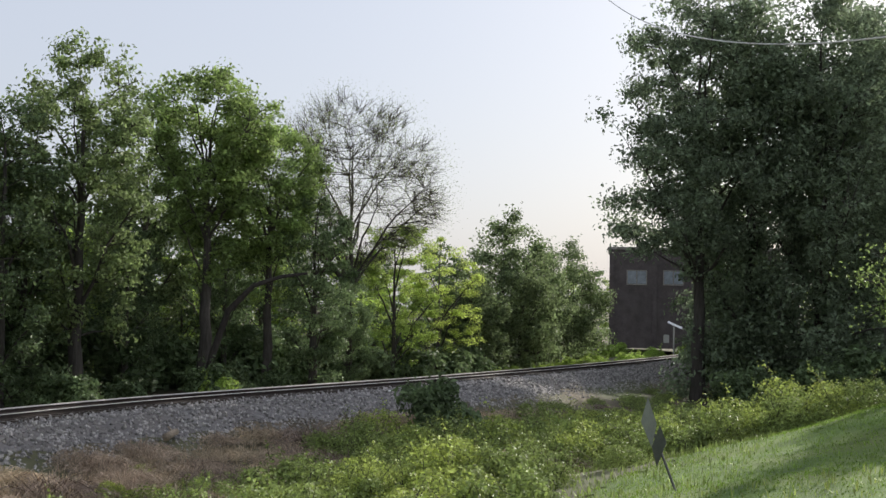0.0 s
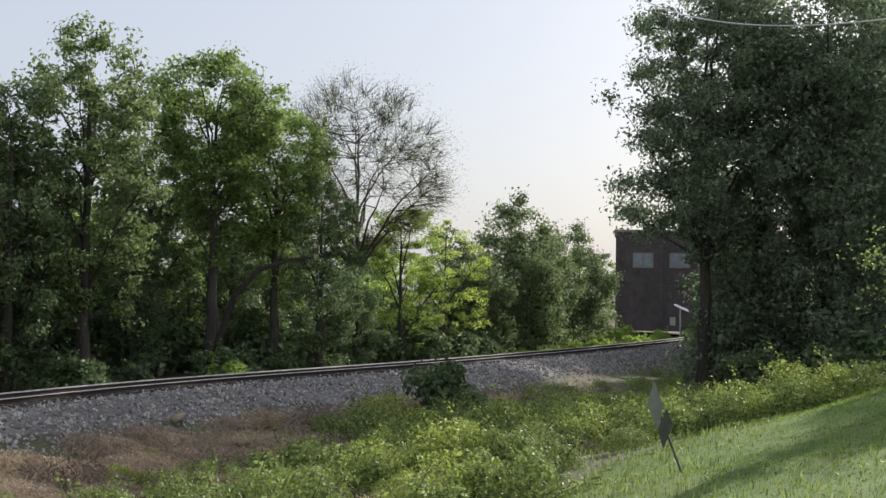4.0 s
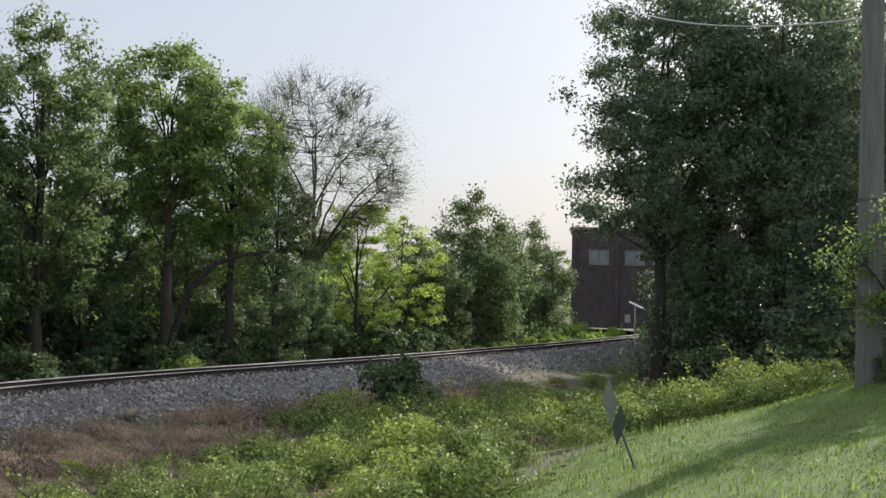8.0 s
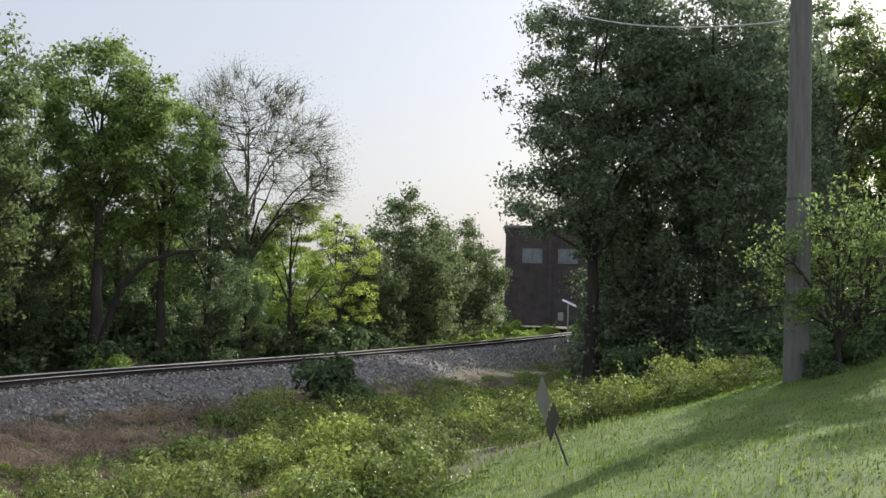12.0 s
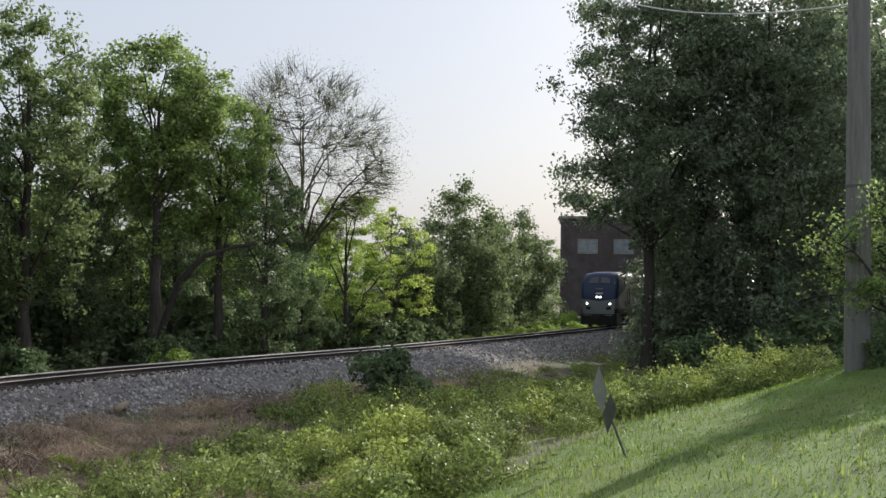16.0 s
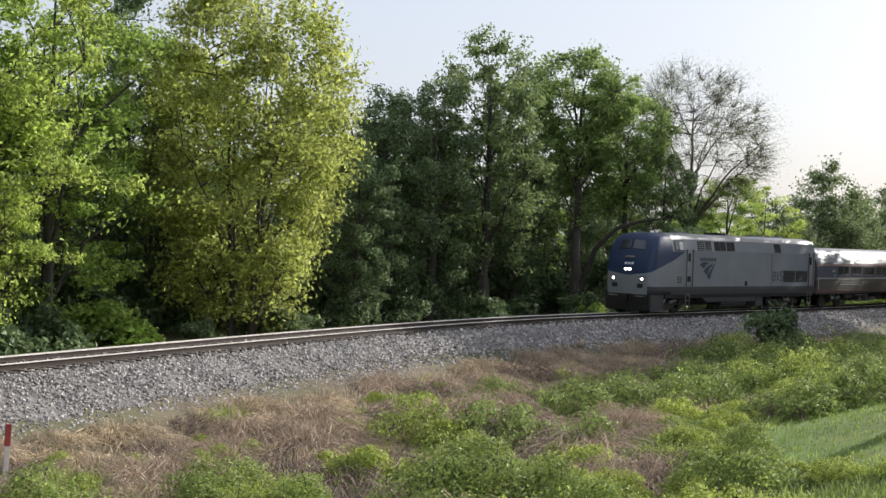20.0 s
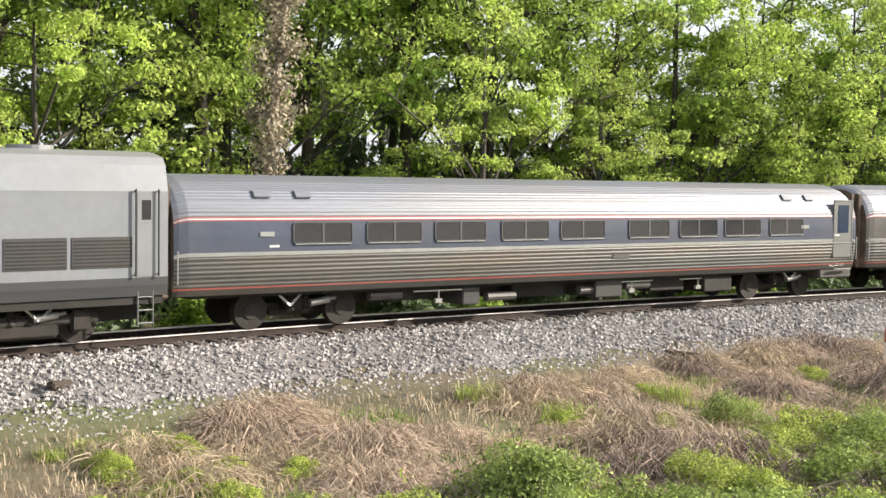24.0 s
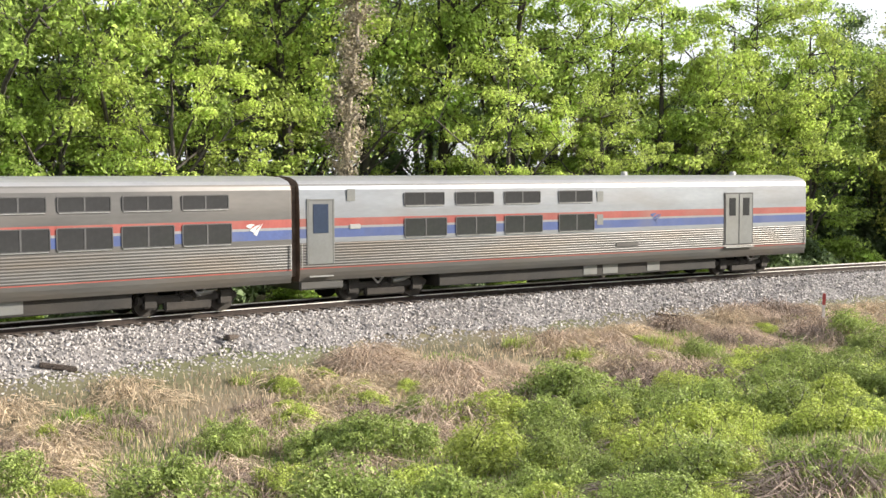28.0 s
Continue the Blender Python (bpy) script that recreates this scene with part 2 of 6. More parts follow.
def grid_mesh(name, vs, ds, zfun, material, smooth=True):
    V, D = np.meshgrid(vs, ds, indexing="ij")
    XY = plan(V, D)
    Z = zfun(XY[..., 0], XY[..., 1], D)
    pts = np.concatenate([XY, Z[..., None]], -1).reshape(-1, 3)
    n, m = len(vs), len(ds)
    idx = np.arange(n * m).reshape(n, m)
    quads = np.stack([idx[:-1, :-1], idx[:-1, 1:], idx[1:, 1:], idx[1:, :-1]], -1).reshape(-1, 4)
    return mesh_from(name, pts.tolist(), quads.tolist(), material, smooth)


V_LINES = np.concatenate([[-1800, -900, -500, -300, -200, -130], np.arange(-100, 180, 1.2), [190, 215, 250, 310, 420, 700, 1300, 2400]])
D_LINES = np.concatenate([[-2500, -1200, -600, -300, -160, -90], np.arange(-60, -10, 3.0), np.arange(-10, 48, 0.8), [50, 60, 80, 120, 200, 400, 900, 2000]])
ground = tagged(new("ground", grid_mesh("ground", V_LINES, D_LINES, lambda x, y, d: ground_z(x, y), M_EARTH)),
                "rough weedy earth sloping from the railway bank", "ground", kind="structure")

# ---- ballast bed and track ----
V_BED = np.arange(-110.0, 420.0, 1.0)
D_BED = np.array([-4.3, -3.2, -1.95, -1.3, 0, 1.3, 1.95, 3.0, 4.2])
Z_BED = np.array([-1.3, -0.85, -0.36, -0.25, -0.19, -0.25, -0.36, -0.86, -1.45])
ballast = tagged(new("ballast_bed", grid_mesh("ballast_bed", V_BED, D_BED, lambda x, y, d: np.interp(d, D_BED, Z_BED) + 0.03 * np.sin(x * 3.1) * np.sin(y * 2.7), M_BALLAST)),
                 "grey crushed stone ballast under the track", "ballast", kind="structure")


def stones(v0, v1, d0, d1, count, size):
    """Loose angular stones strewn over the ballast shoulder, joined into one mesh."""
    base = np.array([(1, 0, 0), (-1, 0, 0), (0, 1, 0), (0, -1, 0), (0, 0, 1), (0, 0, -1)], float)
    tri = np.array([(0, 2, 4), (2, 1, 4), (1, 3, 4), (3, 0, 4), (2, 0, 5), (1, 2, 5), (3, 1, 5), (0, 3, 5)])
    v, d = rng.uniform(v0, v1, count), rng.uniform(d0, d1, count)
    xy = plan(v, d)
    z = np.interp(d, D_BED, Z_BED) + 0.015
    s = size * rng.uniform(0.55, 1.5, (count, 1, 1)) * rng.uniform(0.6, 1.2, (count, 1, 3))
    pts = base[None] * s + rng.normal(0, 0.14, (count, 6, 3)) * size
    a = rng.uniform(0, 6.28, count)
    c, sn = np.cos(a)[:, None], np.sin(a)[:, None]
    px = pts[..., 0] * c - pts[..., 2] * sn
    pz = pts[..., 0] * sn + pts[..., 2] * c
    qx = px * sn + pts[..., 1] * c
    qy = px * c - pts[..., 1] * sn
    P = np.stack([qx + xy[:, None, 0], qy + xy[:, None, 1], pz + z[:, None]], -1).reshape(-1, 3)
    F = (tri[None] + 6 * np.arange(count)[:, None, None]).reshape(-1, 3)
    return mesh_from("ballast_stones", P.tolist(), F.tolist(), M_STONE)


tagged(new("ballast_stones", stones(-8, 62, 1.0, 4.3, 32000, 0.05)), "loose angular grey ballast stones beside the rail", "ballast stones", kind="stuff")
tagged(new("ballast_stones", stones(62, 138, 1.0, 4.3, 13000, 0.07)), "loose angular grey ballast stones beside the rail", "ballast stones", kind="stuff")
tagged(new("ballast_stones", stones(-8, 70, -1.0, 1.0, 7000, 0.05)), "loose grey stones between the rails", "ballast stones", kind="stuff")

track = thing("railway_track", "single railway track, polished steel rails on dark wooden ties", "railway track")


def rail_mesh(name, off, outline, material):
    vs = np.arange(-110.0, 420.0, 1.5)
    rings = []
    for dx, z in outline:
        xy = plan(vs, off + dx)
        rings.append(np.concatenate([xy, np.full((len(vs), 1), z)], 1))
    P = np.stack(rings, 1)
    n, m = len(vs), len(outline)
    idx = np.arange(n * m).reshape(n, m)
    nxt = np.roll(idx, -1, 1)
    q = np.stack([idx[:-1], nxt[:-1], nxt[1:], idx[1:]], -1).reshape(-1, 4)
    return mesh_from(name, P.reshape(-1, 3).tolist(), q.tolist(), material)


HEAD = [(-0.036, -0.016), (-0.034, -0.004), (-0.022, 0.0), (0.022, 0.0), (0.034, -0.004), (0.037, -0.024)]
HEAD_WORN = HEAD[:-1] + [(0.038, -0.044)]
WEB = [(-0.034, -0.016), (0.034, -0.016), (0.036, -0.04), (0.012, -0.055), (0.012, -0.14), (0.07, -0.172), (-0.07, -0.172), (-0.012, -0.14), (-0.012, -0.055), (-0.036, -0.04)]
for off in (-0.755, 0.755):
    r = part("rail", rail_mesh("rail", off, WEB, M_RAIL_WEB), None, track, "rusty steel rail with a polished head")
    part("rail_head", rail_mesh("rail_head", off, HEAD_WORN if off < 0 else HEAD, M_RAIL), None, r, "polished running surface")
tie_mesh = link_bm("tie", boxes((-0.115, 0.115, -1.3, 1.3, -0.36, -0.172), bevel=0.012), M_TIE)
for k in range(290):
    s = -22 + k * 0.53
    p, q = on_track(s), on_track(s + 0.5)
    yaw = math.degrees(math.atan2(q.y - p.y, q.x - p.x))
    part("tie", tie_mesh, None, track, at=pose(p.x, p.y, p.z, 0, 0, yaw + rng.uniform(-1, 1)))


# ---- plants ----
def leaf_cloud(centres, radii, counts, size, flat=0.75, droop=0.0, face=None):
    """Many small folded leaves scattered in clumps: arrays of points and faces. The leaves turn their upper sides out of
    the clump, or towards face where it is given, with much scatter."""
    tot = int(np.sum(counts))
    own = np.repeat(np.arange(len(centres)), counts)
    off = np.clip(rng.normal(0, 0.5, (tot, 3)), -0.8, 0.8)
    c = np.asarray(centres)[own] + off * np.asarray(radii)[own][:, None] * np.array([1, 1, flat])
    out = off / (np.linalg.norm(off, axis=1, keepdims=True) + 1e-6) if face is None else face
    n = out + rng.normal(0, 0.45, (tot, 3)) + np.array([0, 0, 0.2])
    n /= np.linalg.norm(n, axis=1, keepdims=True) + 1e-6
    a = np.cross(n, rng.normal(0, 1, (tot, 3)))
    a /= np.linalg.norm(a, axis=1, keepdims=True) + 1e-6
    b = np.cross(n, a)
    s = (size * rng.uniform(0.55, 1.45, tot))[:, None]
    nrm = n
    P = np.stack([c - a * s * 0.6, c + b * s * 0.34 + nrm * s * 0.10, c + a * s * 0.6 - nrm * s * droop, c - b * s * 0.34 + nrm * s * 0.10], 1).reshape(-1, 3)
    i = 4 * np.arange(tot)[:, None]
    F = np.concatenate([i + [0, 1, 2], i + [0, 2, 3]], 0)
    return P, F


def branch_tube(P, F, pts, radii, seg=6):
    """Sweeps a tapered tube along pts into the lists P and F."""
    base = len(P)
    n = len(pts)
    for k in range(n):
        d = (pts[min(k + 1, n - 1)] - pts[max(k - 1, 0)])
        d = d / (np.linalg.norm(d) + 1e-9)
        h = np.cross(d, (0.3, 0.9, 0.2))
        h /= np.linalg.norm(h) + 1e-9
        g = np.cross(d, h)
        for j in range(seg):
            w = 2 * math.pi * j / seg
            P.append(tuple(pts[k] + radii[k] * (math.cos(w) * h + math.sin(w) * g)))
    for k in range(n - 1):
        for j in range(seg):
            q = (j + 1) % seg
            F.append((base + k * seg + j, base + k * seg + q, base + (k + 1) * seg + q, base + (k + 1) * seg + j))


def wander(p, d, length, steps, up=0.15, jitter=0.25):
    pts = [np.array(p, float)]
    d = np.array(d, float)
    for _ in range(steps):
        d = d + rng.normal(0, jitter, 3) + np.array([0, 0, up])
        d /= np.linalg.norm(d)
        pts.append(pts[-1] + d * length / steps)
    return pts, d


def tree_meshes(height, spread, clear, bark, leaf, leaves, size, clump=1.1, limbs=9, fine=0, gaps=0.25, stems=1, lean=0.0, rise=0.10):
    """Trunk and crown meshes of one kind of tree: limbs fork twice and carry clumps of leaves at their ends."""
    P, F, tips = [], [], []
    for st in range(stems):
        d0 = np.array([rng.normal(0, 0.12) + lean, rng.normal(0, 0.12), 1.0]) if stems > 1 else np.array([lean, rng.normal(0, 0.03), 1.0])
        off = rng.normal(0, 0.5, 2) if stems > 1 else (0, 0)
        trunk, _ = wander((off[0], off[1], -0.4), d0, height * 0.94, 9, 0.12, 0.06)
        r0 = height * 0.0135 / math.sqrt(stems) + 0.04
        branch_tube(P, F, trunk, [r0 * (1.25 if k == 0 else 1) * (1 - 0.88 * k / 9) + 0.015 for k in range(10)], 8)
        nl = max(3, limbs // stems)
        for b in range(nl):
            f = clear + (0.97 - clear) * (b + rng.uniform(0, 0.8)) / nl
            k = f * 9
            p = trunk[int(k)] * (1 - k % 1) + trunk[min(int(k) + 1, 9)] * (k % 1)
            ang = b * 2.4 + rng.uniform(-0.5, 0.5) + st
            reach = spread * (0.55 + 0.5 * math.sin(math.pi * min(1, (f - clear) / (1 - clear) * 0.85 + 0.12))) * rng.uniform(0.75, 1.15)
            d = np.array([math.cos(ang), math.sin(ang), rng.uniform(0.15, 0.7)])
            limb, dd = wander(p, d, reach, 5, rise, 0.16)
            rl = r0 * (1 - 0.85 * f) * 0.55 + 0.02
            branch_tube(P, F, limb, [rl * (1 - 0.8 * q / 5) + 0.008 for q in range(6)], 5)
            for q in range(2, 6):
                tips.append(limb[q])
            for c in range(3 + fine):
                q = rng.integers(1, 5)
                d2 = dd + rng.normal(0, 0.75, 3)
                d2 /= np.linalg.norm(d2)
                twig, d3 = wander(limb[q], d2, reach * rng.uniform(0.3, 0.6), 4, rise, 0.2)
                branch_tube(P, F, twig, [rl * 0.38 * (1 - 0.75 * w / 4) + 0.006 for w in range(5)], 4)
                tips += twig[2:]
                for c2 in range(2 * fine):
                    d4 = d3 + rng.normal(0, 0.8, 3)
                    d4 /= np.linalg.norm(d4)
                    spray, _ = wander(twig[rng.integers(1, 5)], d4, reach * rng.uniform(0.18, 0.36), 3, 0.1, 0.2)
                    branch_tube(P, F, spray, [0.016, 0.012, 0.009, 0.005], 3)
                    tips += spray[2:]
    wood = mesh_from("trunk", P, F, bark, True)
    tips = np.array(tips)
    tips = tips[rng.random(len(tips)) > gaps]
    cnt = rng.poisson(leaves / len(tips), len(tips))
    LP, LF = leaf_cloud(tips, clump * rng.uniform(0.6, 1.4, len(tips)), cnt, size)
    crown = mesh_from("crown", LP.tolist(), LF.tolist(), leaf)
    return wood, crown


def tree_proto(name, label, category="tree", **kw):
    wood, crown = tree_meshes(**kw)
    ob = thing(name, label, category)
    part("trunk", wood, None, ob)
    part("crown", crown, None, ob)
    return ob


def bow(a, b, lift, steps, jitter=0.0):
    """Points of a limb that leaves a steeply and bends over to b."""
    m = a + (b - a) * np.array([0.38, 0.38, 0.5]) + np.array([0, 0, lift])
    u = np.linspace(0, 1, steps + 1)[:, None]
    pts = a * (1 - u) ** 2 + 2 * m * u * (1 - u) + b * u**2
    pts[1:-1] += rng.normal(0, 1, (steps - 1, 3)) * jitter
    return list(pts)


def crown_tree(name, label, height, profile, leaf, leaves, size, bark=None, mains=9, clumps=90, clump=0.85, stems=1, girth=1.0, shell=0.5,
               fork=0.14, sprays=0, spray=1.0, lean=(0.0, 0.0), flat=0.65, lumps=0.2, uneven=0.6, seed=1):
    """A tree grown into a crown outline. profile: (share of the height, radius) up the crown. Main limbs reach the outline,
    boughs leave them for every leaf clump, fine sprays may stick out of the clumps."""
    global rng
    kept, rng = rng, np.random.default_rng(seed)
    prof = np.array(profile)
    fs = np.linspace(prof[0, 0], prof[-1, 0], 80)
    rad = np.interp(fs, prof[:, 0], prof[:, 1])
    wt = rad ** (1.6 - 0.7 * shell)
    f = rng.choice(fs, clumps, p=wt / wt.sum())
    ang = rng.uniform(0, 2 * math.pi, clumps)
    ph = rng.uniform(0, 6.28, 3)
    lump = 1 + lumps * (0.5 * np.sin(3 * ang + ph[0] + 5 * f) + 0.5 * np.sin(5 * ang + ph[1] - 11 * f) + 0.5 * np.sin(17 * f + ph[2]))
    r = np.interp(f, prof[:, 0], prof[:, 1]) * rng.random(clumps) ** (0.5 * (1 - 0.75 * shell)) * lump
    C = np.stack([r * np.cos(ang) + lean[0] * f, r * np.sin(ang) + lean[1] * f, f * height], 1)
    P, F = [], []
    r0 = (height * 0.0145 + 0.05) * girth / math.sqrt(stems)
    roots = [np.array([0.0, 0.0])] if stems == 1 else [0.55 * np.array([math.cos(6.28 * k / stems), math.sin(6.28 * k / stems)]) for k in range(stems)]
    joints, thick = [], []
    for k, root in enumerate(roots):
        top = np.array([lean[0] + root[0] * 2.2, lean[1] + root[1] * 2.2, height * (0.84 if stems == 1 else 0.74)])
        trunk = bow(np.array([root[0], root[1], -0.4]), top, 0.0, 12, 0.035 * height / 16)
        rr = [r0 * (1.35 if q == 0 else 1.08 if q == 1 else 1) * (1 - 0.9 * q / 12) + 0.012 for q in range(13)]
        branch_tube(P, F, trunk, rr, 8)
        joints += trunk[2:]
        thick += rr[2:]
        roots[k] = (np.array(trunk), rr)
    # main limbs: ends spread as far apart as they can be
    pick = [int(np.argmax(C[:, 2]))]
    gap = np.full(clumps, 1e9)
    for _ in range(mains - 1):
        gap = np.minimum(gap, np.linalg.norm(C - C[pick[-1]], axis=1))
        pick.append(int(np.argmax(gap)))
    for i in pick:
        c = C[i]
        trunk, rr = min(roots, key=lambda q: np.min(np.linalg.norm(q[0][:, :2] - c[:2], axis=1)))
        out = math.hypot(c[0], c[1])
        z0 = min(max(c[2] - 0.9 * out - rng.uniform(0.02, 0.14) * height, fork * height), 0.86 * height)
        q = int(np.argmin(np.abs(trunk[:, 2] - z0)))
        limb = bow(trunk[q], c, 0.12 * out, 7, 0.05 * out / 3)
        rl = min(rr[q] * 0.62, 0.03 + 0.02 * out)
        rads = [rl * (1 - 0.82 * k / 7) + 0.008 for k in range(8)]
        branch_tube(P, F, limb, rads, 5)
        joints += limb[2:]
        thick += rads[2:]
    J, T = np.array(joints), np.array(thick)
    carriers, share = [], []
    mid = np.array([lean[0] * 0.5, lean[1] * 0.5, height * float(np.average(fs, weights=wt))])
    for i in range(clumps):
        c = C[i]
        dist = np.linalg.norm(J - c, axis=1) + 1.6 * np.maximum(0, J[:, 2] - c[2])
        j = int(np.argmin(dist))
        load = math.exp(rng.normal(0, uneven))
        if dist[j] > 0.3:
            twig = bow(J[j], c, 0.08 * dist[j], 3, 0.04)
            branch_tube(P, F, twig, [min(T[j], 0.035) * (1 - 0.27 * k) + 0.004 for k in range(4)], 4)
            carriers.append(twig[2])
            share.append(load * 0.5)
        carriers.append(c)
        share.append(load)
        for _ in range(sprays):
            d = (c - mid) / (np.linalg.norm(c - mid) + 1e-6) * 0.9 + rng.normal(0, 0.55, 3) + np.array([0, 0, 0.15])
            d /= np.linalg.norm(d)
            tw, d2 = wander(c + rng.normal(0, 0.1, 3), d, spray * rng.uniform(0.5, 1.2), 3, 0.06, 0.18)
            branch_tube(P, F, tw, [0.014, 0.011, 0.008, 0.004], 3)
            carriers.append(tw[3])
            share.append(load * 0.25)
    share = np.array(share) / np.sum(share)
    LP, LF = leaf_cloud(carriers, clump * rng.uniform(0.65, 1.35, len(carriers)), rng.poisson(leaves * share), size, flat, 0.15)
    LP[:, 2] = np.abs(LP[:, 2])
    ob = thing(name, label, "tree")
    part("trunk", mesh_from("trunk", P, F, bark or M_BARK, True), None, ob)
    part("crown", mesh_from("crown", LP.tolist(), LF.tolist(), leaf), None, ob)
    rng = kept
    return ob


PLANT_GROUPS = {"tree": "trees along the line", "climbing_shrub": "shrubs on the pole", "undergrowth_bush": "undergrowth bushes", "bramble_bush": "bank brambles", "bramble_mound": "bank brambles",
                "weed_clump": "fresh weed clumps", "dry_grass_tuft": "dead grass tufts", "dead_weed_clump": "dead weed clumps", "green_grass_tuft": "fresh grass tufts"}


def plant(proto, x, y, turn=0.0, scale=1.0, sink=0.05, label="", group=""):
    """A copy of a plant set on the ground at x, y."""
    z = float(ground_z(x, y)) - sink
    ob = copy_thing(proto, pose(x, y, z, 0, 0, turn))
    ob.scale = (scale, scale, scale)
    return tagged(ob, label, "", group or PLANT_GROUPS.get(ob.name.split(".")[0], ""))


def discard(proto):
    for o in (*proto.children_recursive, proto):
        bpy.data.objects.remove(o)


WOODY = [(0.11, 1.5), (0.2, 3.6), (0.45, 4.4), (0.7, 4.2), (0.88, 3.0), (1.0, 0.8)]
T_GREEN = [crown_tree("tree", "tall slender tree in bright spring leaf at the wood's edge", 17, WOODY, M_LEAF, 15000, 0.17, clumps=95, clump=0.75, mains=11, seed=q) for q in (11, 12, 13)]
T_BRIGHT = [crown_tree("tree", "broad tree with young yellow-green leaves at the wood's edge", 16, [(0.12, 1.8), (0.22, 4.2), (0.5, 5.2), (0.75, 4.6), (0.9, 3.2), (1.0, 0.9)], M_LEAF_BRIGHT, 16000, 0.16, clumps=110, clump=0.75, mains=12, flat=0.55, seed=q) for q in (21, 22)]
T_DARK = [crown_tree("tree", "tall tree in deep green leaf, hung with ivy", 16, [(0.02, 1.5), (0.15, 2.4), (0.5, 3.3), (0.8, 2.7), (0.93, 1.5), (1.0, 0.4)], M_LEAF_DARK, 16000, 0.19, clumps=130, clump=0.8, mains=9, girth=1.4, seed=q) for q in (31, 32)]
# light and dark copies; the dark leaves carry the wood's inner shade
T_BACK = [crown_tree("tree", "slender woodland tree in spring leaf, deep in the wood", 17, [(0.03, 2.5), (0.2, 4.2), (0.6, 4.6), (0.85, 3.4), (1.0, 0.8)], m, 4200, 0.35, clumps=60, clump=1.0, mains=7) for m in (M_LEAF, M_LEAF_DARK)]
T_GOLD = crown_tree("tree", "large many-stemmed tree with golden green new leaves", 15.5, [(0.05, 1.2), (0.15, 2.7), (0.35, 4.2), (0.55, 4.9), (0.75, 4.6), (0.9, 3.4), (1.0, 1.5)], M_LEAF_GOLD, 46000, 0.18, clumps=330, clump=0.9, mains=24, stems=4, shell=0.6, lumps=0.12, fork=0.05, sprays=1, spray=0.6)
T_BARE = crown_tree("tree", "spreading tree with fine branches barely in leaf", 16.8, [(0.44, 1.6), (0.54, 4.4), (0.68, 5.4), (0.82, 5.0), (0.93, 3.8), (1.0, 2.0)], M_LEAF_GREY, 34000, 0.062, clumps=320, clump=1.2, mains=22, shell=0.55, fork=0.36, sprays=13, spray=1.2, girth=0.8, lumps=0.08, uneven=0.25)
T_ROUND = crown_tree("tree", "rounded bushy tree in grey-green leaf", 11.2, [(0.02, 2.4), (0.2, 3.4), (0.5, 3.6), (0.75, 2.9), (0.9, 1.8), (1.0, 0.6)], M_LEAF_ROUND, 24000, 0.19, clumps=190, clump=0.85, mains=12, stems=3, sprays=1, spray=0.5)
T_BIG = [crown_tree("tree", "huge dark tree beside the line, dense with ivy and leaves", 27, [(0.0, 4.0), (0.1, 4.7), (0.3, 4.8), (0.6, 5.2), (0.82, 4.4), (1.0, 1.6)], M_LEAF_BIG, 36000, 0.25, clumps=260, clump=1.15, mains=16, shell=0.15, flat=0.9, uneven=0.35, seed=q) for q in (41, 42)]
T_TALL = crown_tree("tree", "huge tree beside the line, its crown spreading high over the track", 27, [(0.36, 4.2), (0.41, 5.6), (0.5, 5.7), (0.6, 5.0), (0.68, 5.8), (0.85, 4.6), (1.0, 1.6)], M_LEAF_BIG, 36000, 0.22, clumps=240, clump=0.95, mains=20, shell=0.4, fork=0.28, sprays=2, spray=0.9, lumps=0.15, uneven=0.4, seed=5)
T_OAK = crown_tree("tree", "tall tree with feathery mid-green crown and dark trunk", 18.2, [(0.22, 1.8), (0.4, 3.0), (0.58, 3.6), (0.76, 3.5), (0.9, 2.6), (1.0, 1.0)], M_LEAF_MID, 24000, 0.19, clumps=190, clump=0.65, mains=16, girth=1.3, fork=0.2, sprays=1, spray=0.8, lumps=0.25)
T_DOME = crown_tree("tree", "tall tree with a rounded yellow-green head on bare limbs", 18.4, [(0.36, 0.8), (0.5, 1.8), (0.62, 2.8), (0.76, 3.7), (0.9, 3.6), (0.97, 2.6), (1.0, 1.5)], M_LEAF_OLIVE, 26000, 0.19, clumps=190, clump=0.7, mains=15, girth=1.3, fork=0.25, sprays=1, spray=0.7, lumps=0.12)
T_POLE = [tree_proto("tree", "tall tree with a bare dark trunk and a high spring-green crown", height=21, spread=4.8, clear=0.40, bark=M_BARK_DARK, leaf=m, leaves=15000, size=0.17, clump=0.8, limbs=16, fine=1, gaps=0.2) for m in (M_LEAF, M_LEAF_BRIGHT)]
T_VINE = tree_proto("tree", "slim trunk smothered in dry pale vines", height=15, spread=0.75, clear=0.03, bark=M_BARK_PALE, leaf=M_VINE, leaves=8000, size=0.12, clump=0.5, limbs=34, gaps=0.0, fine=1)
T_CLIMB = crown_tree("climbing_shrub", "sprawling climbing shrub with light feathery leaves on the pole", 4.3, [(0.3, 0.9), (0.5, 1.9), (0.72, 2.2), (0.88, 1.6), (1.0, 0.8)], M_LEAF_OLIVE, 5200, 0.085, clumps=70, clump=0.34, mains=12, fork=0.2, sprays=3, spray=0.7, lumps=0.3, uneven=0.7)


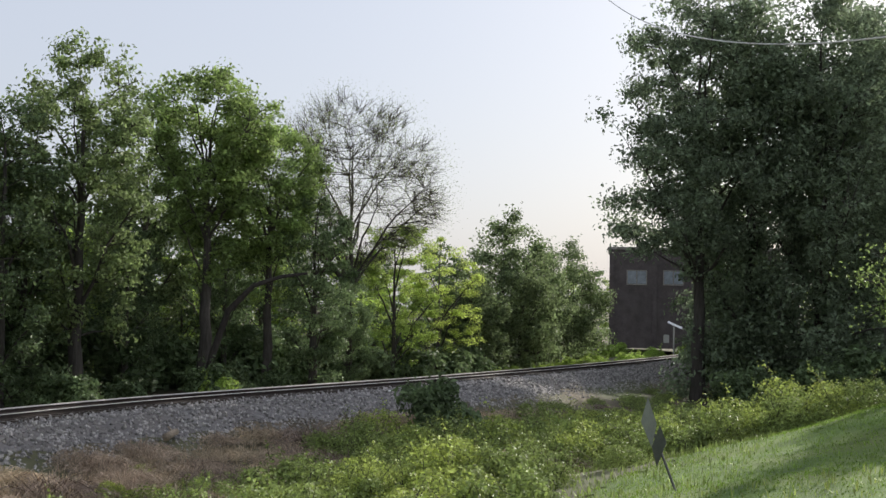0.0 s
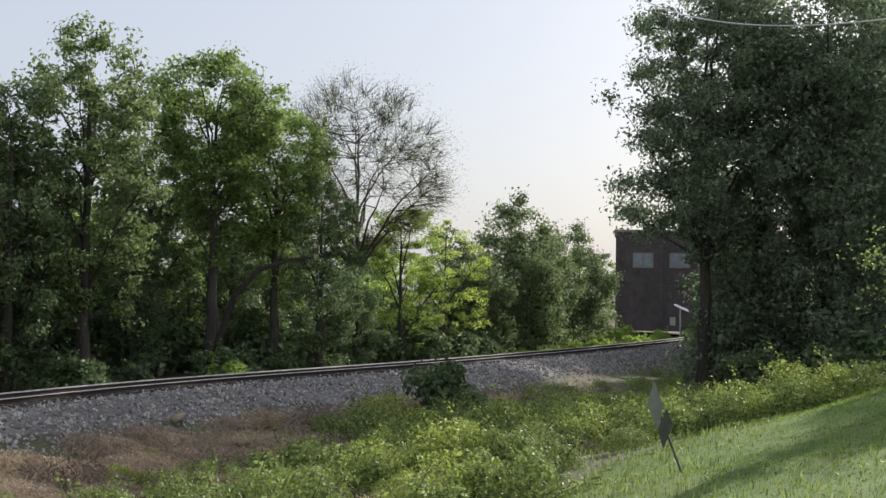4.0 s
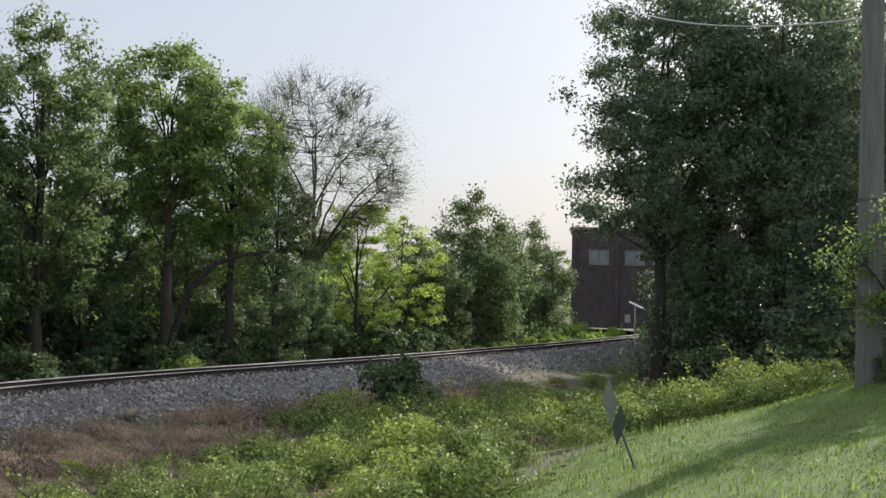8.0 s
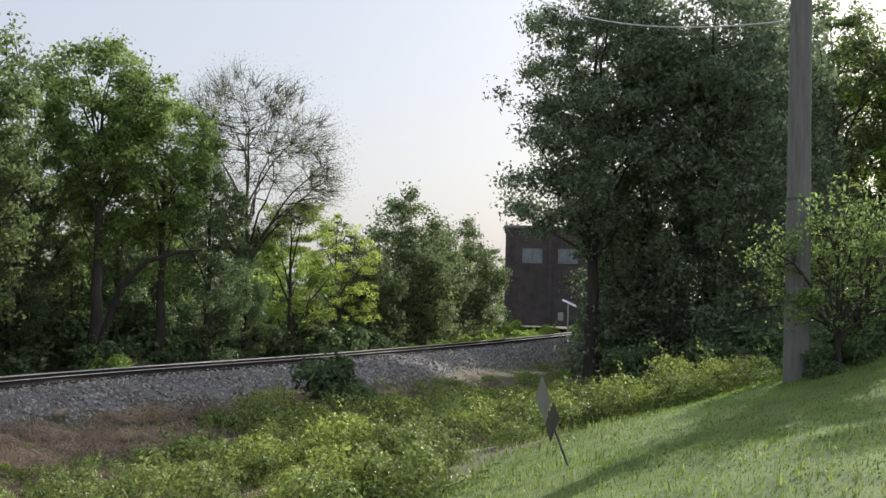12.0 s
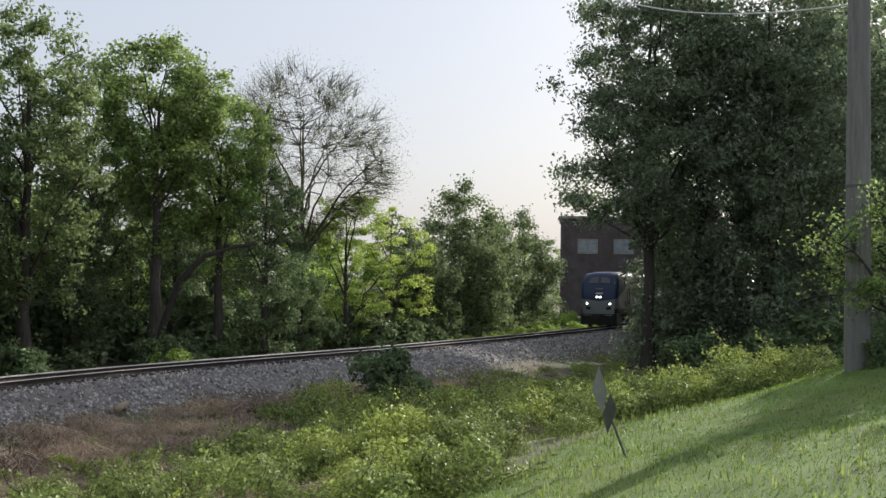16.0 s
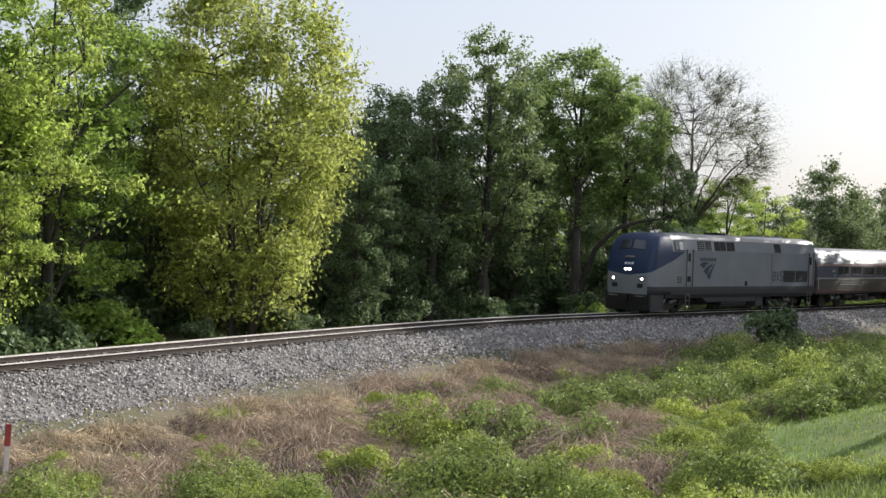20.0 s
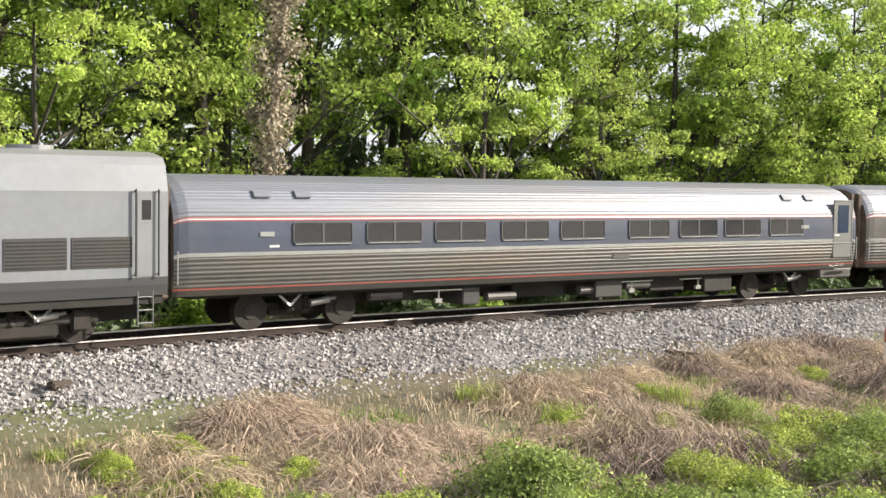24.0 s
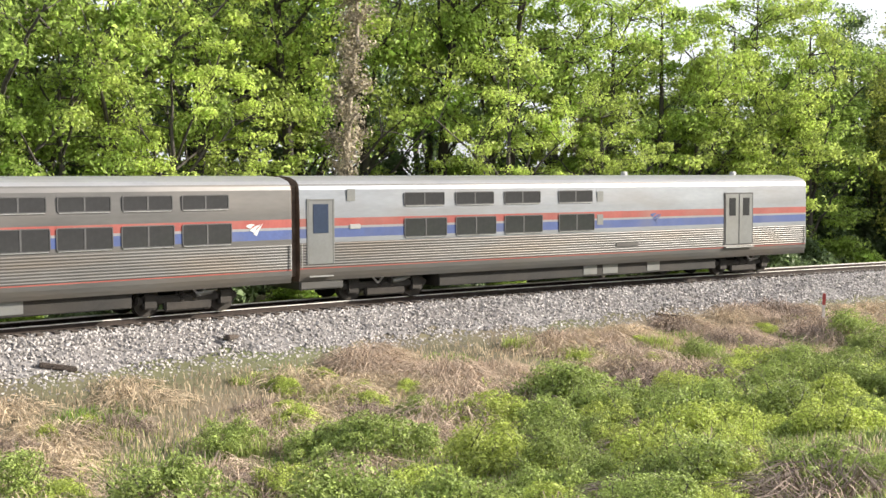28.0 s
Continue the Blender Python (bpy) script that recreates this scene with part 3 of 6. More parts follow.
def shrub_proto(name, label, radius, height, leaf, leaves, size, category="shrub", caps=26, sprigs=14):
    """A mound of leafy humps: leaves lie over the humps and leave dark creases between them; sprigs stick out."""
    a, r = rng.uniform(0, 6.28, caps), np.sqrt(rng.random(caps)) * radius * 0.86
    hump = radius * rng.uniform(0.16, 0.36, caps)
    top = height * (1 - (r / radius) ** 2) ** 0.8 * rng.uniform(0.5, 1.05, caps)
    cen = np.stack([r * np.cos(a), r * np.sin(a), np.maximum(top - hump * 0.8, 0.0)], 1)
    own = rng.choice(caps, leaves, p=hump**2 / np.sum(hump**2))
    d = rng.normal(0, 1, (leaves, 3)) + np.array([0, 0, 0.55])
    d /= np.linalg.norm(d, axis=1, keepdims=True)
    c = cen[own] + d * (hump[own] * rng.uniform(0.72, 1.08, leaves))[:, None] * np.array([1, 1, 0.9])
    P, F = leaf_cloud(c, np.full(leaves, size * 0.8), np.ones(leaves, int), size, 0.8, 0.1, d)
    SP, SF = [], []
    tips = []
    for k in range(sprigs):
        j = rng.integers(0, caps)
        dd = np.array([rng.normal(0, 0.6), rng.normal(0, 0.6), 1.0])
        stem, _ = wander(cen[j], dd, hump[j] + height * rng.uniform(0.15, 0.4), 4, 0.0, 0.25)
        branch_tube(SP, SF, stem, [0.014, 0.011, 0.009, 0.007, 0.004], 3)
        tips += stem[2:]
    P2, F2 = leaf_cloud(np.array(tips), np.full(len(tips), size * 1.8), rng.poisson(6, len(tips)), size * 0.85)
    F = np.concatenate([F, F2 + len(P)])
    P = np.concatenate([P, P2])
    P[:, 2] = np.abs(P[:, 2])
    ob = thing(name, label, category)
    part("foliage", mesh_from("foliage", P.tolist(), F.tolist(), leaf), None, ob)
    tagged(part("stem_tangle", mesh_from("stem_tangle", SP, SF, M_BARK, True), None, ob), kind="stuff")
    return ob


S_BRUSH = [shrub_proto("bramble_bush", "low rounded bramble bush in spring leaf", 1.3, 1.0, M_BRUSH, 1900, 0.08) for _ in range(2)]
S_LIGHT = [shrub_proto("weed_clump", "mound of fresh light green weeds", 1.1, 0.75, M_BRUSH_LIGHT, 1600, 0.075) for _ in range(2)]
S_MOUND = [shrub_proto("bramble_mound", "tall tangled mound of brambles with light leaf tips", 1.4, 1.5, m, 2600, 0.085) for m in (M_BRUSH, M_BRUSH_LIGHT, M_BRUSH)]
# brighter, yellower leaf copy that paints the sunlit mound tops
M_SUN_TINT = leafmat("weeds_tinted_sunlit_yellow", (0.41, 0.48, 0.11), 0.4)
M_BRUSH_NEAR = leafmat("fine_bramble_leaves", (0.27, 0.34, 0.09), 0.32)
S_NEAR = [shrub_proto(kind, words, r, h, m, 6200, 0.058, caps=c, sprigs=12)
          for kind, words, r, h, m, c in (("bramble_bush", "low tangled bramble bush with small spring leaves", 1.3, 1.1, M_BRUSH_NEAR, 24),
                                       ("weed_clump", "mound of weeds on the bank, sunlight painted into yellow-green leaves", 1.1, 0.8, M_SUN_TINT, 22),
                                       ("bramble_bush", "low tangled bramble bush with small spring leaves", 1.4, 1.4, M_BRUSH_NEAR, 28),
                                       ("weed_clump", "mound of weeds on the bank, sunlight painted into yellow-green leaves", 1.2, 1.0, M_SUN_TINT, 24))]
# second copy has darker leaves, painting the shade under the trees
S_UNDER = [shrub_proto("undergrowth_bush", "leafy undergrowth bush under the trees", 2.3, 2.4, m, 2600, 0.24) for m in (M_LEAF, M_LEAF_DARK)]


def tuft_proto(name, label, radius, height, material, blades, category="grass tuft", lay=0.9, width=0.012):
    a, r = rng.uniform(0, 6.28, blades), np.sqrt(rng.random(blades)) * radius
    root = np.stack([r * np.cos(a), r * np.sin(a), 0 * r], 1)
    h = height * rng.uniform(0.5, 1.2, blades)
    b = rng.uniform(0, 6.28, blades)
    lean = lay * rng.uniform(0.2, 1.2, blades)
    d = np.stack([np.cos(b), np.sin(b), 0 * b], 1)
    w = np.stack([-np.sin(b), np.cos(b), 0 * b], 1) * width
    mid = root + d * (h * lean * 0.35)[:, None] + np.array([0, 0, 1]) * (h * 0.6)[:, None]
    tip = root + d * (h * lean)[:, None] + np.array([0, 0, 1]) * (h * np.clip(1 - 0.45 * lean, 0.1, 1))[:, None]
    P = np.stack([root - w, root + w, mid + w * 0.8, mid - w * 0.8, tip], 1).reshape(-1, 3)
    i = 5 * np.arange(blades)[:, None]
    F = (i + [0, 1, 2, 3]).tolist() + (i + [3, 2, 4]).tolist()
    return tagged(new(name, mesh_from(name, P.tolist(), F, material)), label, category)


def tangle_proto(name, label, radius, height, material, count, width, category="dead weeds"):
    """A dome of dead stems that arch over one another and lie down at the rim."""
    a, r = rng.uniform(0, 6.28, count), np.sqrt(rng.random(count)) * radius * 0.9
    b = a + rng.normal(0, 1.1, count)
    reach = radius * rng.uniform(0.3, 1.0, count)
    p0 = np.stack([r * np.cos(a), r * np.sin(a), 0 * r], 1)
    d = np.stack([np.cos(b), np.sin(b), 0 * b], 1)
    w = np.stack([-np.sin(b), np.cos(b), rng.normal(0, 0.6, count)], 1) * width
    out = np.clip(1 - (r / radius) ** 2, 0.05, 1)
    p0[:, 2] = height * out * rng.uniform(0.0, 0.8, count)
    h = height * out * rng.uniform(0.5, 1.1, count)
    pts = []
    for f, up in ((0, 0), (0.35, 0.9), (0.7, 0.8), (1.0, 0.2)):
        q = p0 + d * (reach * f)[:, None]
        q[:, 2] = p0[:, 2] * (1 - f) + h * up
        pts += [q - w * (1 - 0.6 * f), q + w * (1 - 0.6 * f)]
    P = np.stack(pts, 1).reshape(-1, 3)
    i = 8 * np.arange(count)[:, None]
    F = (i + [0, 1, 3, 2]).tolist() + (i + [2, 3, 5, 4]).tolist() + (i + [4, 5, 7, 6]).tolist()
    return tagged(new(name, mesh_from(name, P.tolist(), F, material)), label, category)


G_DRY = [tangle_proto("dry_grass_tuft", "flattened straw-coloured dead grass", 0.9, 0.32, M_DRY, 420, 0.008, "grass tuft") for _ in range(3)]
G_STEM = [tangle_proto("dead_weed_clump", "mound of tangled brown dead weed stems", 1.0, 0.45, m, 620, 0.0065) for m in (M_DRY_DARK, M_DRY_MID, M_DRY_MID)]

G_FRESH = [tuft_proto("green_grass_tuft", "fresh bright green grass tuft among dead weeds", r, h, m, 210, "grass tuft", 0.8, 0.009) for r, h, m in ((0.55, 0.36, M_BRUSH_LIGHT), (0.7, 0.28, M_GRASS), (0.4, 0.45, M_BRUSH_LIGHT))]

# the wood behind the line: edge trees in their places, then filling rows
EDGE = [
    (T_DARK[0], 14.9, 87.5, 0.80), (T_DARK[1], 17.9, 89.2, 0.86), (T_OAK, 21.3, 91.2, 0.91), (T_DARK[1], 24.3, 96.4, 0.55),
    (T_DOME, 28.4, 97.0, 0.91), (T_DOME, 32.3, 99.4, 0.78), (T_BARE, 38.7, 104.5, 1.0), (T_OAK, 16.4, 91.0, 0.7), (T_OAK, 25.9, 101.2, 0.8),
    (T_DARK[1], 34.6, 98.4, 0.70), (T_DARK[0], 37.8, 101.6, 0.46), (T_GREEN[1], 42.0, 105.6, 0.64), (T_BRIGHT[0], 46.6, 109.4, 0.60), (T_ROUND, 50.5, 113.5, 0.72),
    (T_ROUND, 56.6, 119.0, 1.08), (T_ROUND, 65.9, 127.3, 0.95), (T_ROUND, 61.5, 124.0, 0.84), (T_ROUND, 52.6, 116.4, 0.66), (T_GOLD, 7.5, 76.7, 1.0),
    (T_GREEN[2], 0.2, 69.5, 0.93), (T_BRIGHT[1], -2.3, 66.3, 1.0), (T_DARK[0], 2.0, 80.9, 1.0), (T_DARK[1], 15.3, 86.9, 0.7),
    (T_DARK[0], 19.2, 93.7, 0.72), (T_DARK[1], 13.2, 83.6, 0.62), (T_DARK[0], 30.3, 101.0, 0.55),
]
WOOD = [
    (T_GREEN[0], -25.1, 32.6, 1.05), (T_BRIGHT[0], -25.6, 35.8, 1.1), (T_POLE[0], -19.1, 45.2, 1.0), (T_GREEN[2], -19.2, 52.4, 1.15),
    (T_POLE[1], -16.2, 55.1, 1.0), (T_POLE[0], -13.5, 55.3, 0.95), (T_GREEN[1], -9.0, 61.0, 1.0), (T_BRIGHT[0], -12.0, 60.8, 1.0), (T_BRIGHT[1], -21.0, 49.5, 1.05), (T_GREEN[1], -15.0, 59.5, 1.0), (T_BRIGHT[0], -6.8, 62.7, 1.0), (T_GREEN[1], -3.7, 68.0, 0.95),
    (T_GREEN[2], 0.0, 75.8, 0.80), (T_GREEN[0], 3.7, 83.1, 0.76), (T_VINE, -16.8, 44.7, 1.1), (T_VINE, -9.6, 58.0, 0.7), (T_BRIGHT[0], -11.9, 52.3, 0.74), (T_BRIGHT[1], -8.4, 56.0, 0.62), (T_BRIGHT[0], -5.0, 63.3, 0.80), (T_GREEN[0], -23.3, 34.8, 0.72), (T_BRIGHT[1], -21.1, 38.7, 0.74), (T_BRIGHT[1], -1.8, 65.4, 0.6), (T_BRIGHT[1], -23.3, 44.0, 1.1), (T_GREEN[2], -23.3, 38.0, 1.1),
]
for k, (proto, x, y, sc) in enumerate(EDGE + WOOD):
    plant(proto, x, y, k * 67.0, sc)
# dark copies in the nearer rows paint the shaded gaps
for k in range(72):
    v = -62 + (k % 24) * 7.6 + rng.uniform(-2, 2)
    d = -(17 + 8 * (k // 24)) + rng.uniform(-2.5, 2.5)
    x, y = plan(v, d)
    plant(T_BACK[0 if v < 60 and k >= 48 else 1], x, y, k * 51.0, rng.uniform(0.85, 1.1) if v < 44 else rng.uniform(0.55, 0.72))
for k in range(44):
    x, y = plan(62 + (k % 22) * 3.5 + rng.uniform(-1.5, 1.5), -(19 + 11 * (k // 22)) + rng.uniform(-3, 3))
    plant(T_BACK[k % 2], x, y, k * 77.0, rng.uniform(0.42, 0.62))
for k in range(30):
    a = radians(20 + k * 0.9)
    r = 215 + rng.uniform(-15, 25)
    plant(T_BACK[k % 2], 14.5 + r * math.sin(a), 33.5 + r * math.cos(a), k * 37.0, rng.uniform(0.55, 0.75), label="distant tree on the far side of the fields")
# undergrowth mostly from the dark copy, shade put into its leaf colour
for k in range(44):
    v = -50 + k * 4.0 + rng.uniform(-1, 1)
    x, y = plan(v, -7.0 + rng.uniform(-1.3, 0.6))
    plant(S_UNDER[0 if v < 60 and k % 3 == 0 else 1], x, y, k * 41.0, rng.uniform(0.5, 1.05))
for k in range(40):
    v = -50 + k * 4.4 + rng.uniform(-1, 1)
    x, y = plan(v, -13.0 + rng.uniform(-1.5, 1.5))
    plant(S_UNDER[1], x, y, k * 71.0, rng.uniform(1.2, 1.8))

for k in range(12):
    x, y = plan(118 + 3.6 * k, -5.0 - rng.uniform(0, 1.5))
    plant(S_UNDER[0], x, y, k * 29.0, rng.uniform(0.4, 0.65))

# an old trunk leaning over at the wood's edge, and two sunlit bushes by the far rail
LP_, LF_ = [], []
branch_tube(LP_, LF_, [np.array(p) for p in ((28.0, 96.1, -1.5), (28.6, 96.0, 1.2), (29.3, 95.9, 3.3), (30.5, 95.6, 4.6), (32.0, 95.6, 5.1), (33.4, 95.9, 5.3))], [0.2, 0.18, 0.16, 0.13, 0.10, 0.06], 8)
tagged(new("leaning_trunk", mesh_from("leaning_trunk", LP_, LF_, M_BARK_DARK, True)), "dark leaning tree trunk at the edge of the wood", "tree trunk")
plant(S_UNDER[0], 28.0, 92.6, 75.0, 0.62, label="small sunlit bush beside the far rail")
plant(S_UNDER[0], 43.0, 106.4, 15.0, 0.5, label="small sunlit bush beside the far rail")

# the great trees on the meadow side of the line
# past T_TALL this row stands mostly hidden, added to shade track and bank
GREAT = [(T_TALL, 60.1, 99.3, 1.0), (T_BIG[0], 91.0, 113.0, 1.0), (T_BIG[1], 97.0, 128.0, 1.0), (T_BIG[0], 109.0, 138.0, 1.0), (T_DARK[0], 71.0, 112.5, 0.95), (T_DARK[1], 76.5, 117.0, 1.0),
         (T_BIG[1], 64.2, 99.6, 1.02), (T_BIG[0], 66.4, 95.4, 1.0), (T_BIG[1], 73.0, 99.4, 1.05), (T_BIG[0], 80.0, 105.0, 1.05),
         (T_OAK, 88.5, 107.0, 1.55), (T_GREEN[1], 93.0, 106.0, 1.6), (T_OAK, 98.0, 103.0, 1.6), (T_GREEN[0], 102.0, 112.0, 1.6), (T_DOME, 95.0, 97.0, 1.3),
         # out of view on the right, added to shade the meadow's corner
         (T_OAK, 63.8, 72.2, 0.9), (T_GREEN[2], 61.5, 66.7, 0.95), (T_GREEN[0], 60.0, 61.5, 0.95)]
for k, (proto, x, y, sc) in enumerate(GREAT):
    plant(proto, x, y, 30 + k * 83.0, sc)
for k in range(16):
    a = radians(36.4 + (k % 8) * 1.8 + rng.uniform(-0.3, 0.3))
    r = 74 + 7 * (k // 8) + rng.uniform(-2, 2)
    plant(S_UNDER[1], 14.5 + r * math.sin(a), 33.5 + r * math.cos(a), k * 47.0, rng.uniform(0.9, 1.5))

for x, y, sc in ((80.5, 147.0, 0.8), (84.5, 149.5, 0.7), (88.0, 147.5, 0.6), (91.0, 146.0, 0.65)):
    plant(S_UNDER[0], x, y, x * 31.0, sc, label="light green bush beyond the end of the visible track")

# brush and weeds between the ballast and the meadow
MEADOW = [(27.0, 49.0, 7.5), (36.0, 54.0, 8.0), (44.0, 56.0, 9.0), (23.5, 40.5, 7.0), (15.5, 32.0, 4.5)]


def in_meadow(x, y):
    return any((x - a) ** 2 + (y - b) ** 2 < r * r for a, b, r in MEADOW)


for k in range(420):
    v, d = (rng.uniform(-14, 98) if k < 340 else rng.uniform(52, 100)), 7.2 + 18.0 * rng.random()
    if v > 50 and d > 20 or v < 46 and (d < 10.5 or rng.random() < 0.45):
        continue
    x, y = plan(v, d)
    if in_meadow(x, y):
        continue
    pr = S_NEAR[rng.integers(0, 4)] if v < 46 else (S_BRUSH + S_LIGHT + S_MOUND)[rng.integers(0, 7)]
    plant(pr, x, y, rng.uniform(0, 360), rng.uniform(0.45, 1.15))
for k in range(300):
    v, d = rng.uniform(-16, 96), 4.1 + 7.5 * rng.random() ** 1.3
    x, y = plan(v, d)
    if in_meadow(x, y):
        continue
    pr = (G_DRY + G_STEM)[rng.choice([0, 1, 2, 0, 1, 2, 3, 4, 5])]
    plant(pr, x, y, rng.uniform(0, 360), rng.uniform(0.6, 1.35))


for k in range(60):
    x, y = plan(rng.uniform(-16, 70), 5.6 + 3.5 * rng.random())
    plant(S_NEAR[1], x, y, rng.uniform(0, 360), rng.uniform(0.3, 0.6), label="small patch of fresh weeds at the foot of the ballast")


for k in range(120):
    x, y = plan(rng.uniform(-10, 60), 7.0 + 11.0 * rng.random())
    if not in_meadow(x, y):
        plant(G_STEM[k % 3], x, y, rng.uniform(0, 360), rng.uniform(0.8, 1.5))


# weeds along the foot of the meadow
for k in range(26):
    w = radians(115 + 4.6 * k)
    plant((S_NEAR[1], G_FRESH[0], S_NEAR[3])[k % 3], 27.0 + 8.7 * math.cos(w) + rng.uniform(-0.4, 0.4), 49.0 + 8.7 * math.sin(w), k * 57.0, rng.uniform(0.4, 0.75))

# low growth on the bare bank below the bend
for k in range(44):
    x, y = plan(rng.uniform(95, 130), rng.uniform(4.6, 12))
    plant((S_BRUSH[k % 2], G_STEM[0], S_BRUSH[1])[k % 3], x, y, rng.uniform(0, 360), rng.uniform(0.45, 0.8))

# the thick bramble ridge between the meadow and the railway bank
for k in range(36):
    f = (k % 18) / 17
    back = k // 18
    x, y = 30.0 + 13.2 * f - 1.0 * back + rng.uniform(-0.4, 0.4), 72.4 - 5.2 * f - 2.6 * back + rng.uniform(-0.6, 0.6)
    plant(S_MOUND[k % 3], x, y, rng.uniform(0, 360), rng.uniform(1.0, 1.35) - 0.3 * back)
for k in range(84):
    x, y = plan(rng.uniform(2, 50) if k < 46 else rng.uniform(28, 60), rng.uniform(9.0, 22))
    if not in_meadow(x, y):
        plant(S_NEAR[k % 4], x, y, rng.uniform(0, 360), rng.uniform(0.6, 1.1))
for k in range(230):
    x, y = plan(rng.uniform(-12, 62), 4.6 + 19 * rng.random() ** 1.2)
    if not in_meadow(x, y):
        plant(G_FRESH[k % 3], x, y, rng.uniform(0, 360), rng.uniform(0.6, 1.5))
for k in range(70):
    x, y = plan(rng.uniform(56, 97), rng.uniform(9.5, 20))
    if not in_meadow(x, y):
        plant((S_MOUND + S_BRUSH)[k % 5], x, y, rng.uniform(0, 360), rng.uniform(0.55, 1.25))
for k in range(46):
    x, y = plan(rng.uniform(52, 97), rng.uniform(6.0, 18))
    if not in_meadow(x, y):
        plant(G_STEM[(0, 0, 1)[k % 3]], x, y, rng.uniform(0, 360), rng.uniform(0.9, 1.6))
for k in range(44):
    x, y = plan(rng.uniform(8, 40), rng.uniform(18, 27))
    if not in_meadow(x, y):
        plant(S_NEAR[k % 4], x, y, rng.uniform(0, 360), rng.uniform(0.4, 1.0))
        if k % 2:
            plant(G_STEM[0], x + 1.3, y + 0.6, k * 40.0, rng.uniform(0.8, 1.3))
for k in range(30):
    x, y = plan(rng.uniform(-6, 44), rng.uniform(12, 21))
    if not in_meadow(x, y):
        plant(S_NEAR[k % 4], x, y, rng.uniform(0, 360), rng.uniform(0.9, 1.3))


# the mown slope: one turf sheet just over the earth
M_TURF = shader("short_green_turf", (0.11, 0.18, 0.03), 0.9, var=0.3, scale=0.8, bump=0.8, bump_scale=25, dirt=(0.17, 0.17, 0.06), dirt_scale=0.4, dirt_amount=0.5)


def turf_sheet(step=0.7):
    xs, ys = np.arange(9, 56, step), np.arange(26, 68, step)
    X, Y = np.meshgrid(xs, ys, indexing="ij")
    inside = np.zeros(X.shape, bool)
    for a, b, r in MEADOW:
        inside |= (X - a) ** 2 + (Y - b) ** 2 < (r + 0.9) ** 2
    pts = np.stack([X, Y, ground_z(X, Y) + 0.05], -1).reshape(-1, 3)
    idx = np.arange(X.size).reshape(X.shape)
    whole = inside[:-1, :-1] & inside[1:, :-1] & inside[1:, 1:] & inside[:-1, 1:]
    quads = np.stack([idx[:-1, :-1], idx[1:, :-1], idx[1:, 1:], idx[:-1, 1:]], -1)[whole]
    return mesh_from("meadow", pts.tolist(), quads.tolist(), M_TURF, True)


tagged(new("meadow", turf_sheet()), "short green turf on the slope above the brambles", "meadow", kind="structure")


def blades(count, pick, height, width, material, name, label, category):
    """A field of single blades of grass or weed, as one mesh."""
    x, y = pick(count)
    n = len(x)
    z = ground_z(x, y) + 0.04
    h = height * rng.uniform(0.4, 1.3, n)
    b = rng.uniform(0, 6.28, n)
    lean = rng.uniform(0.1, 0.7, n)
    root = np.stack([x, y, z - 0.02], 1)
    d = np.stack([np.cos(b), np.sin(b), 0 * b], 1)
    w = np.stack([-np.sin(b), np.cos(b), 0 * b], 1) * (width * rng.uniform(0.6, 1.4, n))[:, None]
    up = np.array([0, 0, 1.0])
    mid = root + d * (h * lean * 0.4)[:, None] + up * (h * 0.6)[:, None]
    tip = root + d * (h * lean)[:, None] + up * (h * (1 - 0.3 * lean))[:, None]
    P = np.stack([root - w, root + w, mid + w * 0.8, mid - w * 0.8, tip], 1).reshape(-1, 3)
    i = 5 * np.arange(n)[:, None]
    F = (i + [0, 1, 2, 3]).tolist() + (i + [3, 2, 4]).tolist()
    return tagged(new(name, mesh_from(name, P.tolist(), F, material)), label, category, kind="stuff")


def pick_meadow(n):
    x, y = rng.uniform(10, 54, n), rng.uniform(27, 67, n)
    keep = np.zeros(n, bool)
    for a, b, r in MEADOW:
        keep |= (x - a) ** 2 + (y - b) ** 2 < (r + 0.8) ** 2
    return x[keep], y[keep]


def pick_bank(d0, d1, v0, v1):
    def pick(n):
        v, d = rng.uniform(v0, v1, n), rng.uniform(d0, d1, n)
        p = plan(v, d)
        return p[:, 0], p[:, 1]
    return pick


def pick_edge(n):
    w, r = rng.uniform(1.7, 4.4, n), rng.uniform(7.6, 10.8, n)
    return 27.0 + r * np.cos(w), 49.0 + r * np.sin(w)


blades(16000, pick_edge, 0.24, 0.012, M_BRUSH, "bank_weeds", "rank weeds along the foot of the meadow", "weeds")
blades(70000, pick_meadow, 0.06, 0.024, M_GRASS, "meadow_grass", "short dense green turf", "grass")
blades(150000, pick_meadow, 0.11, 0.008, M_GRASS, "meadow_grass", "bright green spring meadow grass", "grass")
blades(38000, pick_bank(4.2, 11.0, -16, 96), 0.22, 0.013, M_DRY, "dry_bank_grass", "straw-coloured dead grass on the bank", "grass")
blades(70000, pick_bank(10.0, 30, -12, 40), 0.20, 0.012, M_BRUSH, "bank_weeds", "dense low weeds and grass between the bushes", "weeds")
blades(30000, pick_bank(9.0, 26, -8, 36), 0.18, 0.010, M_DRY, "dry_bank_grass", "dead grass among the bushes", "grass")
blades(36000, pick_bank(8.0, 31, -20, 60), 0.20, 0.012, M_BRUSH_LIGHT, "bank_weeds", "short fresh weeds between the bushes", "weeds")
blades(9000, pick_bank(7.5, 24, 60, 100), 0.22, 0.016, M_BRUSH, "bank_weeds", "short green weeds between the bushes", "weeds")


